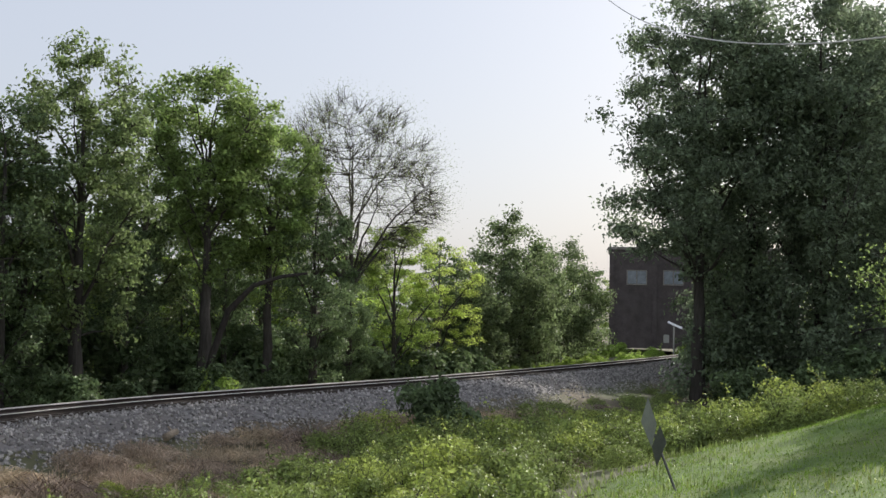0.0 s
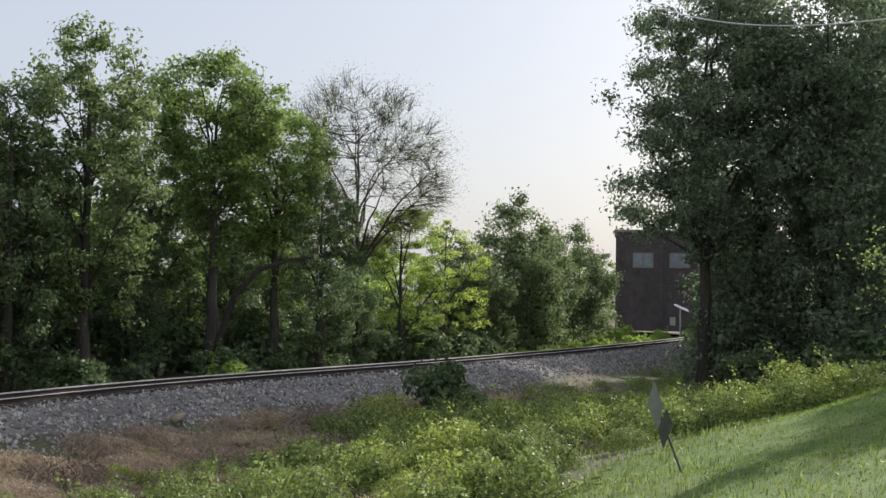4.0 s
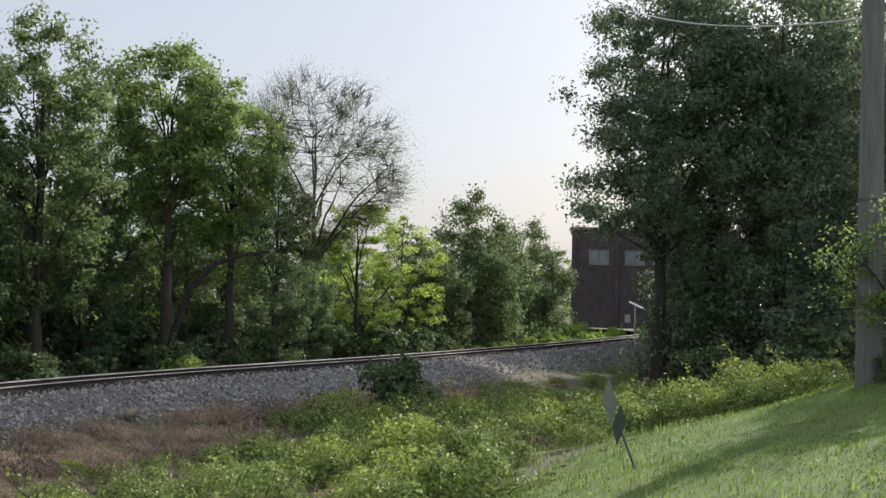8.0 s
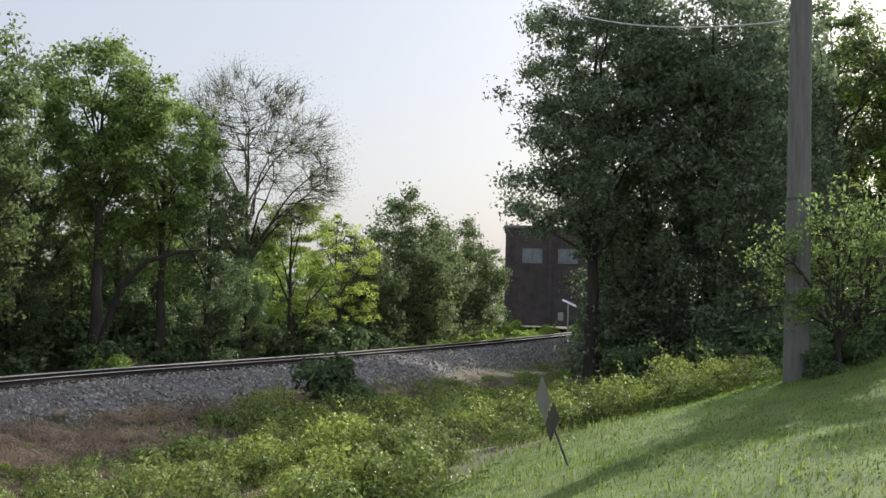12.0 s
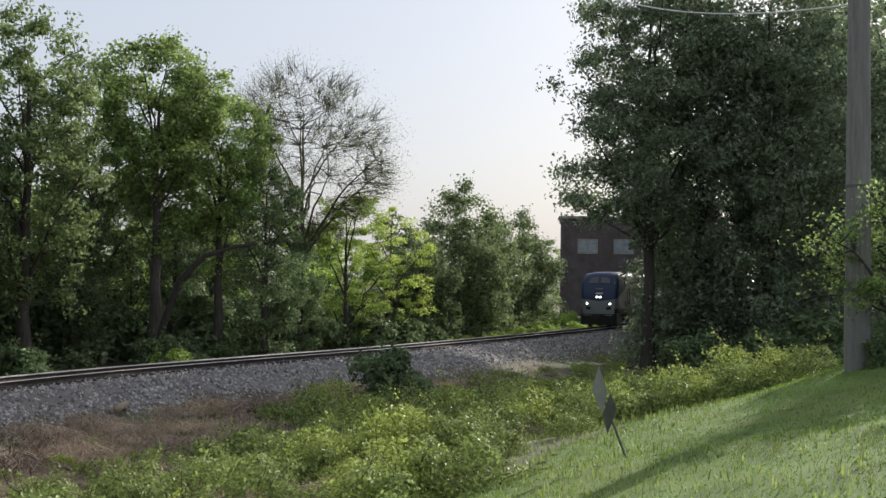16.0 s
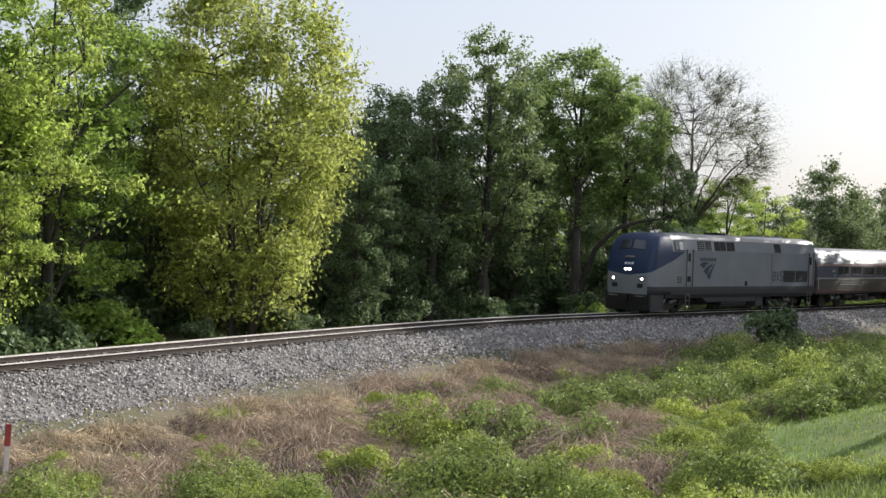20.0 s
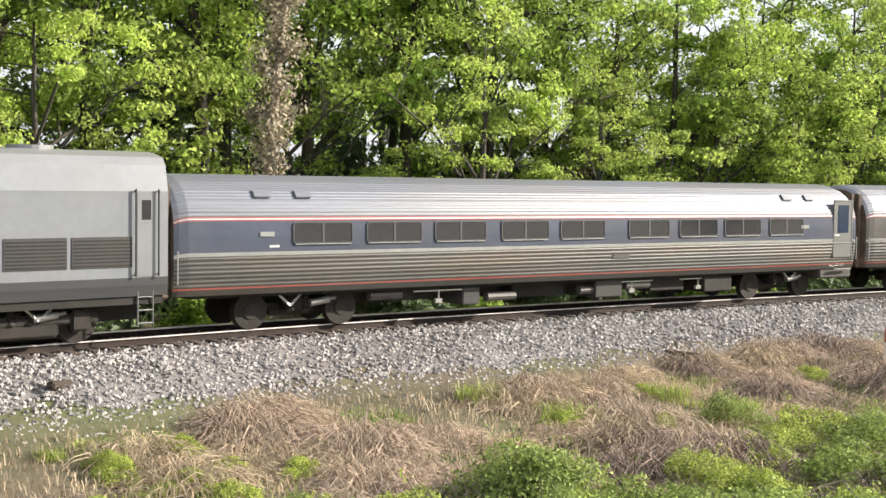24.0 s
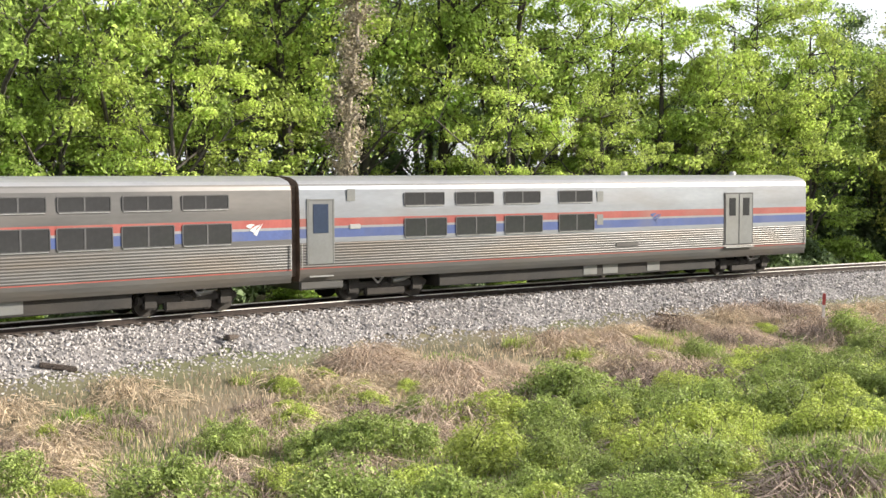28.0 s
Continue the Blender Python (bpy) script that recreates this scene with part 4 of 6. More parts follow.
# ---- train ----
M_STEEL = shader("stainless_steel", (0.19, 0.205, 0.235), 0.5, 0.45, var=0.10, scale=0.8, stretch=(0.25, 1, 3), dirt=(0.22, 0.19, 0.16), dirt_scale=0.5, dirt_amount=0.35)
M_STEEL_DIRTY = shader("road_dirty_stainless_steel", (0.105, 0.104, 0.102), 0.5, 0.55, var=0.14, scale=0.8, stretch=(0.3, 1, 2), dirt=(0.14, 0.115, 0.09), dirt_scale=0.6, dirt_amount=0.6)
M_BAND_BLUE = shader("dusty_blue_window_band", (0.075, 0.088, 0.128), 0.4, 0.2, var=0.12, scale=0.7, dirt=(0.12, 0.115, 0.11), dirt_scale=0.4, dirt_amount=0.35)
M_BAND_GREY = shader("weathered_grey_window_band", (0.10, 0.097, 0.097), 0.42, 0.3, var=0.15, scale=0.7, dirt=(0.20, 0.17, 0.14), dirt_scale=0.4, dirt_amount=0.45)
M_RED = shader("faded_red_stripe", (0.27, 0.06, 0.05), 0.45, var=0.15, scale=1.5, dirt=(0.25, 0.17, 0.14), dirt_amount=0.4)
M_BLUE = shader("blue_stripe", (0.05, 0.08, 0.22), 0.45, var=0.12, scale=1.5, dirt=(0.14, 0.14, 0.16), dirt_amount=0.4)
M_WHITE = shader("white_stripe", (0.45, 0.45, 0.44), 0.45, var=0.08, scale=1.5, dirt=(0.3, 0.27, 0.24), dirt_amount=0.4)
M_SILVER = shader("silver_paint", (0.26, 0.27, 0.29), 0.38, 0.35, var=0.08, scale=0.7, stretch=(0.4, 1, 1.6), dirt=(0.20, 0.19, 0.18), dirt_scale=0.5, dirt_amount=0.4)
M_SILVER_ROOF = shader("pale_silver_roof_paint", (0.25, 0.255, 0.265), 0.4, 0.25, var=0.08, scale=0.8, dirt=(0.24, 0.23, 0.21), dirt_scale=0.4, dirt_amount=0.45)
M_GREYSILL = shader("grey_sill_paint", (0.06, 0.06, 0.064), 0.5, 0.2, var=0.15, scale=1.2, dirt=(0.06, 0.052, 0.045), dirt_amount=0.5)
M_UNDER = shader("black_underframe", (0.018, 0.017, 0.016), 0.7, 0.2, var=0.3, scale=2, dirt=(0.045, 0.038, 0.03), dirt_amount=0.5)
M_BOGIE = shader("grimy_bogie_steel", (0.03, 0.027, 0.025), 0.65, 0.4, var=0.3, scale=3, dirt=(0.06, 0.05, 0.04), dirt_amount=0.5)
M_GLASS = shader("dark_train_window_glass", (0.036, 0.037, 0.040), 0.10, var=0.15, scale=1, spec=0.5)
M_SCREEN = shader("windscreen_glass", (0.03, 0.036, 0.047), 0.08, var=0.15, scale=2, spec=0.8)
M_DOORGLASS = shader("blue_tinted_door_glass", (0.03, 0.045, 0.08), 0.08, var=0.15, scale=1, spec=0.6)
M_WFRAME = shader("worn_grey_window_frame", (0.085, 0.085, 0.088), 0.5, 0.3, var=0.15, scale=3)
M_SILL = shader("dull_grey_lower_body_paint", (0.05, 0.053, 0.058), 0.5, 0.2, var=0.12, scale=1.0, stretch=(0.3, 1, 2), dirt=(0.07, 0.062, 0.052), dirt_amount=0.55)
M_RUBBER = shader("black_rubber_seal", (0.02, 0.02, 0.02), 0.8, var=0.1)
M_DOOR = shader("grey_steel_door", (0.19, 0.197, 0.197), 0.45, 0.5, var=0.1, scale=1.5, dirt=(0.22, 0.21, 0.19), dirt_amount=0.4)
M_DIAPH = shader("dark_gangway_bellows", (0.12, 0.088, 0.066), 0.85, var=0.35, scale=3)
M_LOGO = shader("grey_blue_emblem_paint", (0.035, 0.042, 0.062), 0.5, var=0.15)
M_LOGO_PALE = shader("pale_emblem_paint", (0.55, 0.56, 0.57), 0.5, var=0.1)
M_LAMP = glow("lit_headlamp", (1.0, 0.93, 0.78), 5.0)
M_BRIGHT = shader("bright_fitting_steel", (0.48, 0.48, 0.48), 0.35, 0.7, var=0.1)


def nose_paint():
    """Silver paint whose front end is deep blue, the edge of the blue sweeping up along the sides."""
    m = shader("blue_and_silver_nose_paint", (0.215, 0.23, 0.25), 0.45, 0.1, var=0.08, scale=0.7, dirt=(0.20, 0.19, 0.18), dirt_scale=0.5, dirt_amount=0.35)
    nt, n = m.node_tree, m.node_tree.nodes
    bs = n["Principled BSDF"]
    old = bs.inputs["Base Color"].links[0].from_socket
    tc = n.new("ShaderNodeTexCoord")
    sp = n.new("ShaderNodeSeparateXYZ")
    nt.links.new(tc.outputs["Object"], sp.inputs[0])

    def math_node(op, a, b):
        q = n.new("ShaderNodeMath")
        q.operation = op
        for k, x in enumerate((a, b)):
            if isinstance(x, (int, float)):
                q.inputs[k].default_value = x
            elif x is not None:
                nt.links.new(x, q.inputs[k])
        return q.outputs[0]

    rise = math_node("ADD", math_node("MULTIPLY", math_node("ADD", sp.outputs["X"], 8.85), 0.33), math_node("MULTIPLY", math_node("ABSOLUTE", sp.outputs["Y"], None), 0.12))
    edge = math_node("MAXIMUM", math_node("ADD", rise, 2.05), math_node("ADD", math_node("MULTIPLY", math_node("ADD", sp.outputs["X"], 6.95), 0.47), 2.82))
    over = math_node("GREATER_THAN", sp.outputs["Z"], edge)
    ahead = math_node("MAXIMUM", math_node("LESS_THAN", sp.outputs["X"], -6.95), math_node("LESS_THAN", sp.outputs["Z"], 3.37))
    mx = n.new("ShaderNodeMix")
    mx.data_type = "RGBA"
    mx.inputs["B"].default_value = (0.014, 0.032, 0.085, 1)
    nt.links.new(math_node("MULTIPLY", over, ahead), mx.inputs["Factor"])
    nt.links.new(old, mx.inputs["A"])
    nt.links.new(mx.outputs["Result"], bs.inputs["Base Color"])
    return m


M_NOSE = nose_paint()


def sweep(profile, zones, xs, mats, taper=None):
    """Sweeps a half profile (y, z from sill to ridge), mirrored, along x. zones gives the material slot of each strip."""
    full = [(-y, z) for y, z in profile] + [(y, z) for y, z in reversed(profile[:-1])]
    zz = list(zones) + list(reversed(zones))
    bm = bmesh.new()
    rings = []
    for x in xs:
        k = taper(x) if taper else (1.0, 1.0)
        rings.append([bm.verts.new((x, y * k[0], 1.0 + (z - 1.0) * k[1])) for y, z in full])
    for a, b in zip(rings, rings[1:]):
        for i in range(len(full) - 1):
            f = bm.faces.new((a[i], b[i], b[i + 1], a[i + 1]))
            f.material_index = zz[i]
        f = bm.faces.new((a[-1], b[-1], b[0], a[0]))
        f.material_index = zz[0]
    for ring in (rings[0], rings[-1][::-1]):
        f = bm.faces.new(ring)
        f.material_index = len(mats) - 1
    bmesh.ops.recalc_face_normals(bm, faces=bm.faces)
    return link_bm("body", bm, mats)


def fluted(points, bands):
    """Refines a half profile and presses flutes into it. bands: (z0, z1, slot, ridges). Returns profile and slots."""
    P = np.array(points, float)
    L = np.concatenate([[0], np.cumsum(np.linalg.norm(np.diff(P, axis=0), axis=1))])
    out, slots = [], []
    for z0, z1, slot, ridges in bands:
        s0, s1 = np.interp([z0, z1], P[:, 1], L)
        n = ridges * 4 if ridges else max(1, int((s1 - s0) / 0.12))
        for k in range(n):
            s = s0 + (s1 - s0) * k / n
            p = np.array([np.interp(s, L, P[:, 0]), np.interp(s, L, P[:, 1])])
            q = np.array([np.interp(s + 0.02, L, P[:, 0]), np.interp(s + 0.02, L, P[:, 1])])
            t = (q - p) / (np.linalg.norm(q - p) + 1e-9)
            nrm = np.array([t[1], -t[0]])
            push = 0.008 if ridges and k % 4 in (1, 2) else 0.0
            out.append(tuple(p + nrm * push))
            slots.append(slot)
    out.append((0.0, float(P[-1, 1])))
    return out, slots[:len(out) - 1]


def rounded_ring(w, h, r, t, n=4):
    """Outline points of a rounded rectangle and of the same one inset by t."""
    def loop(w, h, r):
        pts = []
        for cx, cz, a0 in ((w / 2 - r, h / 2 - r, 0), (-w / 2 + r, h / 2 - r, 90), (-w / 2 + r, -h / 2 + r, 180), (w / 2 - r, -h / 2 + r, 270)):
            for k in range(n + 1):
                a = radians(a0 + 90 * k / n)
                pts.append((cx + r * math.cos(a), cz + r * math.sin(a)))
        return pts
    return loop(w, h, r), loop(w - 2 * t, h - 2 * t, max(0.01, r - t))


def frame_mesh(w, h, r, t, depth, material):
    o, i = rounded_ring(w, h, r, t)
    n = len(o)
    bm = bmesh.new()
    vo = [[bm.verts.new((x, y, z)) for x, z in o] for y in (0.0, -depth)]
    vi = [[bm.verts.new((x, y, z)) for x, z in i] for y in (0.0, -depth)]
    for k in range(n):
        j = (k + 1) % n
        bm.faces.new((vo[1][k], vo[1][j], vi[1][j], vi[1][k]))
        bm.faces.new((vo[0][k], vo[0][j], vo[1][j], vo[1][k]))
        bm.faces.new((vi[0][j], vi[0][k], vi[1][k], vi[1][j]))
    bmesh.ops.recalc_face_normals(bm, faces=bm.faces)
    return link_bm("window_frame", bm, material)


def pane_mesh(w, h, r, t, material):
    _, i = rounded_ring(w, h, r, t)
    bm = bmesh.new()
    f = bm.faces.new([bm.verts.new((x, 0.0, z)) for x, z in i])
    e = bmesh.ops.extrude_face_region(bm, geom=[f])
    for v in e["geom"]:
        if isinstance(v, bmesh.types.BMVert):
            v.co.y -= 0.010
    bmesh.ops.recalc_face_normals(bm, faces=bm.faces)
    return link_bm("pane", bm, material)


def window_kit(w, h, r=0.09):
    return (frame_mesh(w, h, r, 0.03, 0.024, M_WFRAME), pane_mesh(w, h, r, 0.025, M_GLASS),
            link_bm("mullion", boxes((-0.028, 0.028, -0.022, 0.0, -h / 2 + 0.03, h / 2 - 0.03)), M_WFRAME),
            link_bm("window_sill", boxes((-w / 2 + 0.05, w / 2 - 0.05, -0.034, 0.0, -h / 2 - 0.022, -h / 2 - 0.002), bevel=0.004), M_BRIGHT))


def add_window(car, kit, x, z, y, tilt=0.0):
    """One window on each side of a coach: frame, glass and middle bar."""
    for s in (1, -1):
        at = pose(x, -y * s, z, -tilt * s, 0, 0 if s > 0 else 180)
        w = part("window", kit[0], None, car, at=at)
        part("pane", kit[1], None, w, "dark tinted glass")
        if kit[2]:
            part("mullion", kit[2], None, w)
        part("window_sill", kit[3], None, w, "bright metal drip sill")


def bogie_meshes(wheel_r, gauge, base, heavy):
    bm = bmesh.new()
    cyl(bm, (0, -0.09, 0), (0, 0.05, 0), wheel_r, seg=28)
    cyl(bm, (0, -0.12, 0), (0, -0.09, 0), wheel_r * 0.42, seg=16)
    cyl(bm, (0, 0.05, 0), (0, 0.09, 0), wheel_r + 0.03, seg=28)
    wheel = link_bm("wheel", bm, M_BOGIE)
    hb = base / 2
    if heavy:
        bm = boxes((-hb - 0.45, hb + 0.45, -0.08, 0.08, -0.08, 0.16), (-hb * 0.62, hb * 0.62, -0.11, 0.11, -0.34, -0.02), (-hb - 0.24, -hb + 0.24, -0.13, 0.13, -0.24, 0.24),
                   (hb - 0.24, hb + 0.24, -0.13, 0.13, -0.24, 0.24), bevel=0.05)
    else:
        bm = boxes((-hb - 0.25, hb + 0.25, -0.06, 0.06, -0.02, 0.14), (-hb * 0.5, hb * 0.5, -0.08, 0.08, -0.2, 0.02), bevel=0.03)
    frame_m = link_bm("side_frame", bm, M_BOGIE)
    bm = bmesh.new()
    rings = []
    for k, w in enumerate((0.9, 1, 0.72, 1, 0.72, 1, 0.72, 1, 0.72, 1, 0.9)):
        rings.append([bm.verts.new((0.11 * w * math.cos(q * math.pi / 6), 0.11 * w * math.sin(q * math.pi / 6), 0.045 * k)) for q in range(12)])
    for lo, hi in zip(rings, rings[1:]):
        for q in range(12):
            bm.faces.new((lo[q], lo[(q + 1) % 12], hi[(q + 1) % 12], hi[q]))
    bm.faces.new(rings[0][::-1])
    bm.faces.new(rings[-1])
    spring = link_bm("spring", bm, M_BOGIE)
    bm = bmesh.new()
    cyl(bm, (-0.42, 0, 0.32), (0, 0, -0.08), 0.035, seg=6)
    cyl(bm, (0.42, 0, 0.32), (0, 0, -0.08), 0.035, seg=6)
    strut = link_bm("brake_strut", bm, M_BRIGHT)
    return wheel, frame_m, spring, strut, wheel_r, base, heavy


KIT_COACH = bogie_meshes(0.455, 1.435, 2.6, False)
KIT_SLEEPER = bogie_meshes(0.455, 1.435, 2.6, True)
KIT_LOCO = bogie_meshes(0.51, 1.435, 2.75, True)


def add_bogie(car, kit, x, outer_y=1.02):
    wheel, frame_m, spring, strut, r, base, heavy = kit
    bog = part("bogie", boxes((-0.35, 0.35, -0.95, 0.95, 0.45, 0.75), (-base / 2, base / 2, -0.06, 0.06, 0.4, 0.55), bevel=0.02), M_BOGIE, car, at=pose(x, 0, 0))
    for sx in (-1, 1):
        for sy in (-1, 1):
            part("wheel", wheel, None, bog, at=pose(sx * base / 2, sy * 0.79, r, 0, 0, 0 if sy < 0 else 180))
    for sy in (-1, 1):
        part("side_frame", frame_m, None, bog, at=pose(0, sy * (outer_y if heavy else 0.52), r + 0.02))
        for q in (-0.22, 0.22):
            part("spring", spring, None, bog, at=pose(q, sy * (outer_y + 0.02 if heavy else 0.95), r - 0.02))
        part("brake_strut", strut, None, bog, "bright painted strut", at=pose(-0.35 * (1 if x < 0 else -1), sy * (outer_y + 0.16), 0.66))
        bm = bmesh.new()
        cyl(bm, (0.25, sy * (outer_y + 0.1), 0.62), (0.8, sy * (outer_y + 0.1), 0.70), 0.10, seg=12)
        cyl(bm, (0.8, sy * (outer_y + 0.1), 0.70), (1.0, sy * (outer_y + 0.1), 0.73), 0.05, seg=10)
        part("brake_cylinder", bm, M_DOOR, bog, "grey brake cylinder")


def emblem(car, x, y, z, size, material, tilt=0.0):
    """A plain emblem of three swept bars, in place of a maker's mark."""
    bm = bmesh.new()
    bands = (((0.58, 0.56), (0.33, 0.60), (0.12, 0.58), (0.0, 0.49), (0.26, 0.37), (0.38, 0.50)),
             ((0.86, 0.56), (0.60, 0.50), (0.40, 0.40), (0.22, 0.28), (0.48, 0.15), (0.60, 0.36)),
             ((1.0, 0.60), (0.82, 0.46), (0.62, 0.28), (0.44, 0.09), (0.64, 0.0), (0.76, 0.26)))
    for pts in bands:
        f = bm.faces.new([bm.verts.new(((px - 0.5) * size, 0, (pz - 0.3) * size)) for px, pz in pts])
        e = bmesh.ops.extrude_face_region(bm, geom=[f])
        for v in e["geom"]:
            if isinstance(v, bmesh.types.BMVert):
                v.co.y -= 0.006
    bmesh.ops.recalc_face_normals(bm, faces=bm.faces)
    me = link_bm("emblem", bm, material)
    part("emblem", me, None, car, "plain swept emblem", at=pose(x, -y, z, -tilt, 0, 0))


TUBE = [(1.47, 0.95), (1.53, 1.1), (1.585, 1.5), (1.60, 1.95), (1.595, 2.4), (1.575, 2.78), (1.53, 2.98), (1.42, 3.24), (1.22, 3.48), (0.92, 3.68), (0.5, 3.82), (0.001, 3.87)]
SLAB = [(1.50, 0.8), (1.56, 1.0), (1.575, 1.3), (1.58, 2.2), (1.575, 3.2), (1.55, 3.86), (1.50, 3.97), (1.36, 4.10), (0.9, 4.22), (0.001, 4.27)]


def coach_ends(car, L, H, W, door_ends):
    for e in (-1, 1):
        x = e * L / 2
        lo, hi = sorted((x, x + e * 0.28))
        part("gangway", boxes((lo, hi, -0.75, 0.75, 0.9, H - 0.4), (lo + (0.0 if e > 0 else 0.08), hi - (0.08 if e > 0 else 0), -1.32, 1.32, 0.95, H - 0.32), bevel=0.03), M_DIAPH, car, "dark rubber gangway bellows")
        part("coupler", boxes((min(x - e * 0.2, x + e * 0.3), max(x - e * 0.2, x + e * 0.3), -0.14, 0.14, 0.72, 0.98), (min(x + e * 0.18, x + e * 0.31), max(x + e * 0.18, x + e * 0.31), -0.22, 0.22, 0.66, 1.04), bevel=0.02), M_UNDER, car)
        for s in (-1, 1):
            bm = bmesh.new()
            cyl(bm, (x - e * 0.06, s * (W + 0.05), 1.25), (x - e * 0.06, s * (W + 0.05), 2.05), 0.018, seg=6)
            part("grab_handle", bm, M_BRIGHT, car)
    for e, z0, z1 in door_ends:
        for s in (1, -1):
            at = pose(e * (L / 2 - 0.78), -s * (W + 0.004), 0, 0, 0, 0 if s > 0 else 180)
            d = part("door", boxes((-0.46, 0.46, -0.012, 0.03, z0, z1), (-0.52, 0.52, -0.02, 0.03, z1, z1 + 0.05), (-0.52, -0.46, -0.02, 0.03, z0, z1), (0.46, 0.52, -0.02, 0.03, z0, z1), bevel=0.008), M_DOOR, car, "grey steel side door", at=at)
            part("door_window", boxes((-0.29, 0.29, -0.022, -0.012, z1 - 1.08, z1 - 0.12), bevel=0.004), M_DOORGLASS, d, "dark door glass")
            part("door_step", boxes((-0.45, 0.45, -0.06, 0.02, z0 - 0.42, z0 - 0.38)), M_BRIGHT, d)


def undergear(car, L, items):
    for x0, x1, y, z0, z1, mat, lab in items:
        part("equipment_box", boxes((x0, x1, -y, y, z0, z1), bevel=0.03), mat, car, lab)


def tube_coach(name, label, band, windows, w, doors, emblem_x):
    L = 25.4
    car = thing(name, label, "railway coach", group="coaches of the train")
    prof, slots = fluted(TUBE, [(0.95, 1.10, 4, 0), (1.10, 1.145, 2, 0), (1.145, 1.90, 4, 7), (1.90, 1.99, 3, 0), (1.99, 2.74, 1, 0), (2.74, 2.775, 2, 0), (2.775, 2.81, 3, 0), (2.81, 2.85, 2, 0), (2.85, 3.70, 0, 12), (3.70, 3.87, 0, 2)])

    def taper(x):
        e = max(0.0, abs(x) - L / 2 + 0.35) / 0.35
        return (1 - 0.035 * e * e, 1 - 0.05 * e * e)

    xs = [-L / 2, -L / 2 + 0.12, -L / 2 + 0.35] + [-L / 2 + 1 + k * (L - 2) / 12 for k in range(13)] + [L / 2 - 0.35, L / 2 - 0.12, L / 2]
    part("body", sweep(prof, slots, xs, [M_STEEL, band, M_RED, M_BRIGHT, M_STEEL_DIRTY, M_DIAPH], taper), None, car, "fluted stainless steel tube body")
    kit = window_kit(w, 0.54)
    for x in windows:
        add_window(car, kit, x, 2.44, 1.597, 2.0)
    coach_ends(car, L, 3.87, 1.585, doors)
    for x in (-7.9, 8.1):
        add_bogie(car, KIT_COACH, x * 1.15)
    for e, z0, z1 in doors:
        part("end_skirt", boxes((min(e * 10.9, e * 12.62), max(e * 10.9, e * 12.62), -1.465, 1.465, 0.62, 0.96), bevel=0.05), M_STEEL_DIRTY, car, "lower body panel below the door")
    part("underframe", boxes((-L / 2 + 0.5, L / 2 - 0.5, -1.25, 1.25, 0.86, 0.97), (-7.4, 7.4, -0.4, 0.4, 0.48, 0.86)), M_UNDER, car)
    for x0, y0, z0 in ((-7.0, 1.0, 0.72), (-3.2, 1.12, 0.55), (0.3, 1.05, 0.6), (2.1, 1.1, 0.68)):
        for sy in (-1, 1):
            bm = bmesh.new()
            cyl(bm, (0, 0, 0), (1.0, 0, 0), 0.13, seg=12)
            part("air_reservoir", bm, M_BAND_GREY, car, "grey air tank under the floor", at=pose(x0, sy * y0, z0))
    for x0 in (-4.9, 2.3, 5.2):
        part("pipe_run", boxes((x0 - 0.8, x0 + 0.9, -1.22, -1.18, 0.78, 0.82), (x0, x0 + 0.04, -1.22, -1.18, 0.5, 0.78), (x0 - 0.1, x0 + 0.12, -1.24, -1.16, 0.46, 0.58)), M_BRIGHT, car, "bright pipes")
    undergear(car, L, [(-6.6, -5.6, 1.05, 0.55, 0.87, M_UNDER, ""), (-4.1, -3.5, 1.25, 0.36, 0.87, M_GREYSILL, "grey locker under the floor"), (-2.1, -0.1, 0.9, 0.45, 0.87, M_UNDER, ""),
                       (0.8, 1.9, 1.25, 0.36, 0.86, M_GREYSILL, "grey battery box"), (3.2, 4.7, 1.1, 0.45, 0.87, M_UNDER, ""), (5.4, 6.7, 1.3, 0.36, 0.86, M_BOGIE, "open equipment tray")])
    for e in (-1, 1):
        for k in (0, 1):
            for s in (1, -1):
                part("roof_vent", boxes((-0.22, 0.22, -0.03, 0.02, -0.12, 0.12), bevel=0.012), M_STEEL, car, "small raised roof hatch",
                     at=pose(e * (9.2 + 1.15 * k), -1.33 * s, 3.40, -42 * s, 0, 0 if s > 0 else 180))
    for x in (-10.3, 9.9):
        for s in (1, -1):
            part("marker_plate", boxes((-0.2, 0.2, -0.02, 0.02, -0.06, 0.06), bevel=0.01), M_BRIGHT, car, at=pose(x, -1.6 * s, 2.42, 0, 0, 0 if s > 0 else 180))
    if emblem_x is not None:
        emblem(car, emblem_x, 1.607, 2.4, 0.72, M_LOGO_PALE, 1.0)
    for k, x in enumerate((-10.1, 11.6)):
        part("lettering_bar", boxes((-0.14, 0.14, -0.004, 0.0, -0.03, 0.03)), M_LOGO_PALE, car, at=pose(x, -1.606, 2.12))
    part("sill_plate", boxes((-0.35, 0.35, -0.022, 0.0, -0.06, 0.06)), M_BAND_GREY, car, at=pose(1.5, -1.592, 1.62))
    return car


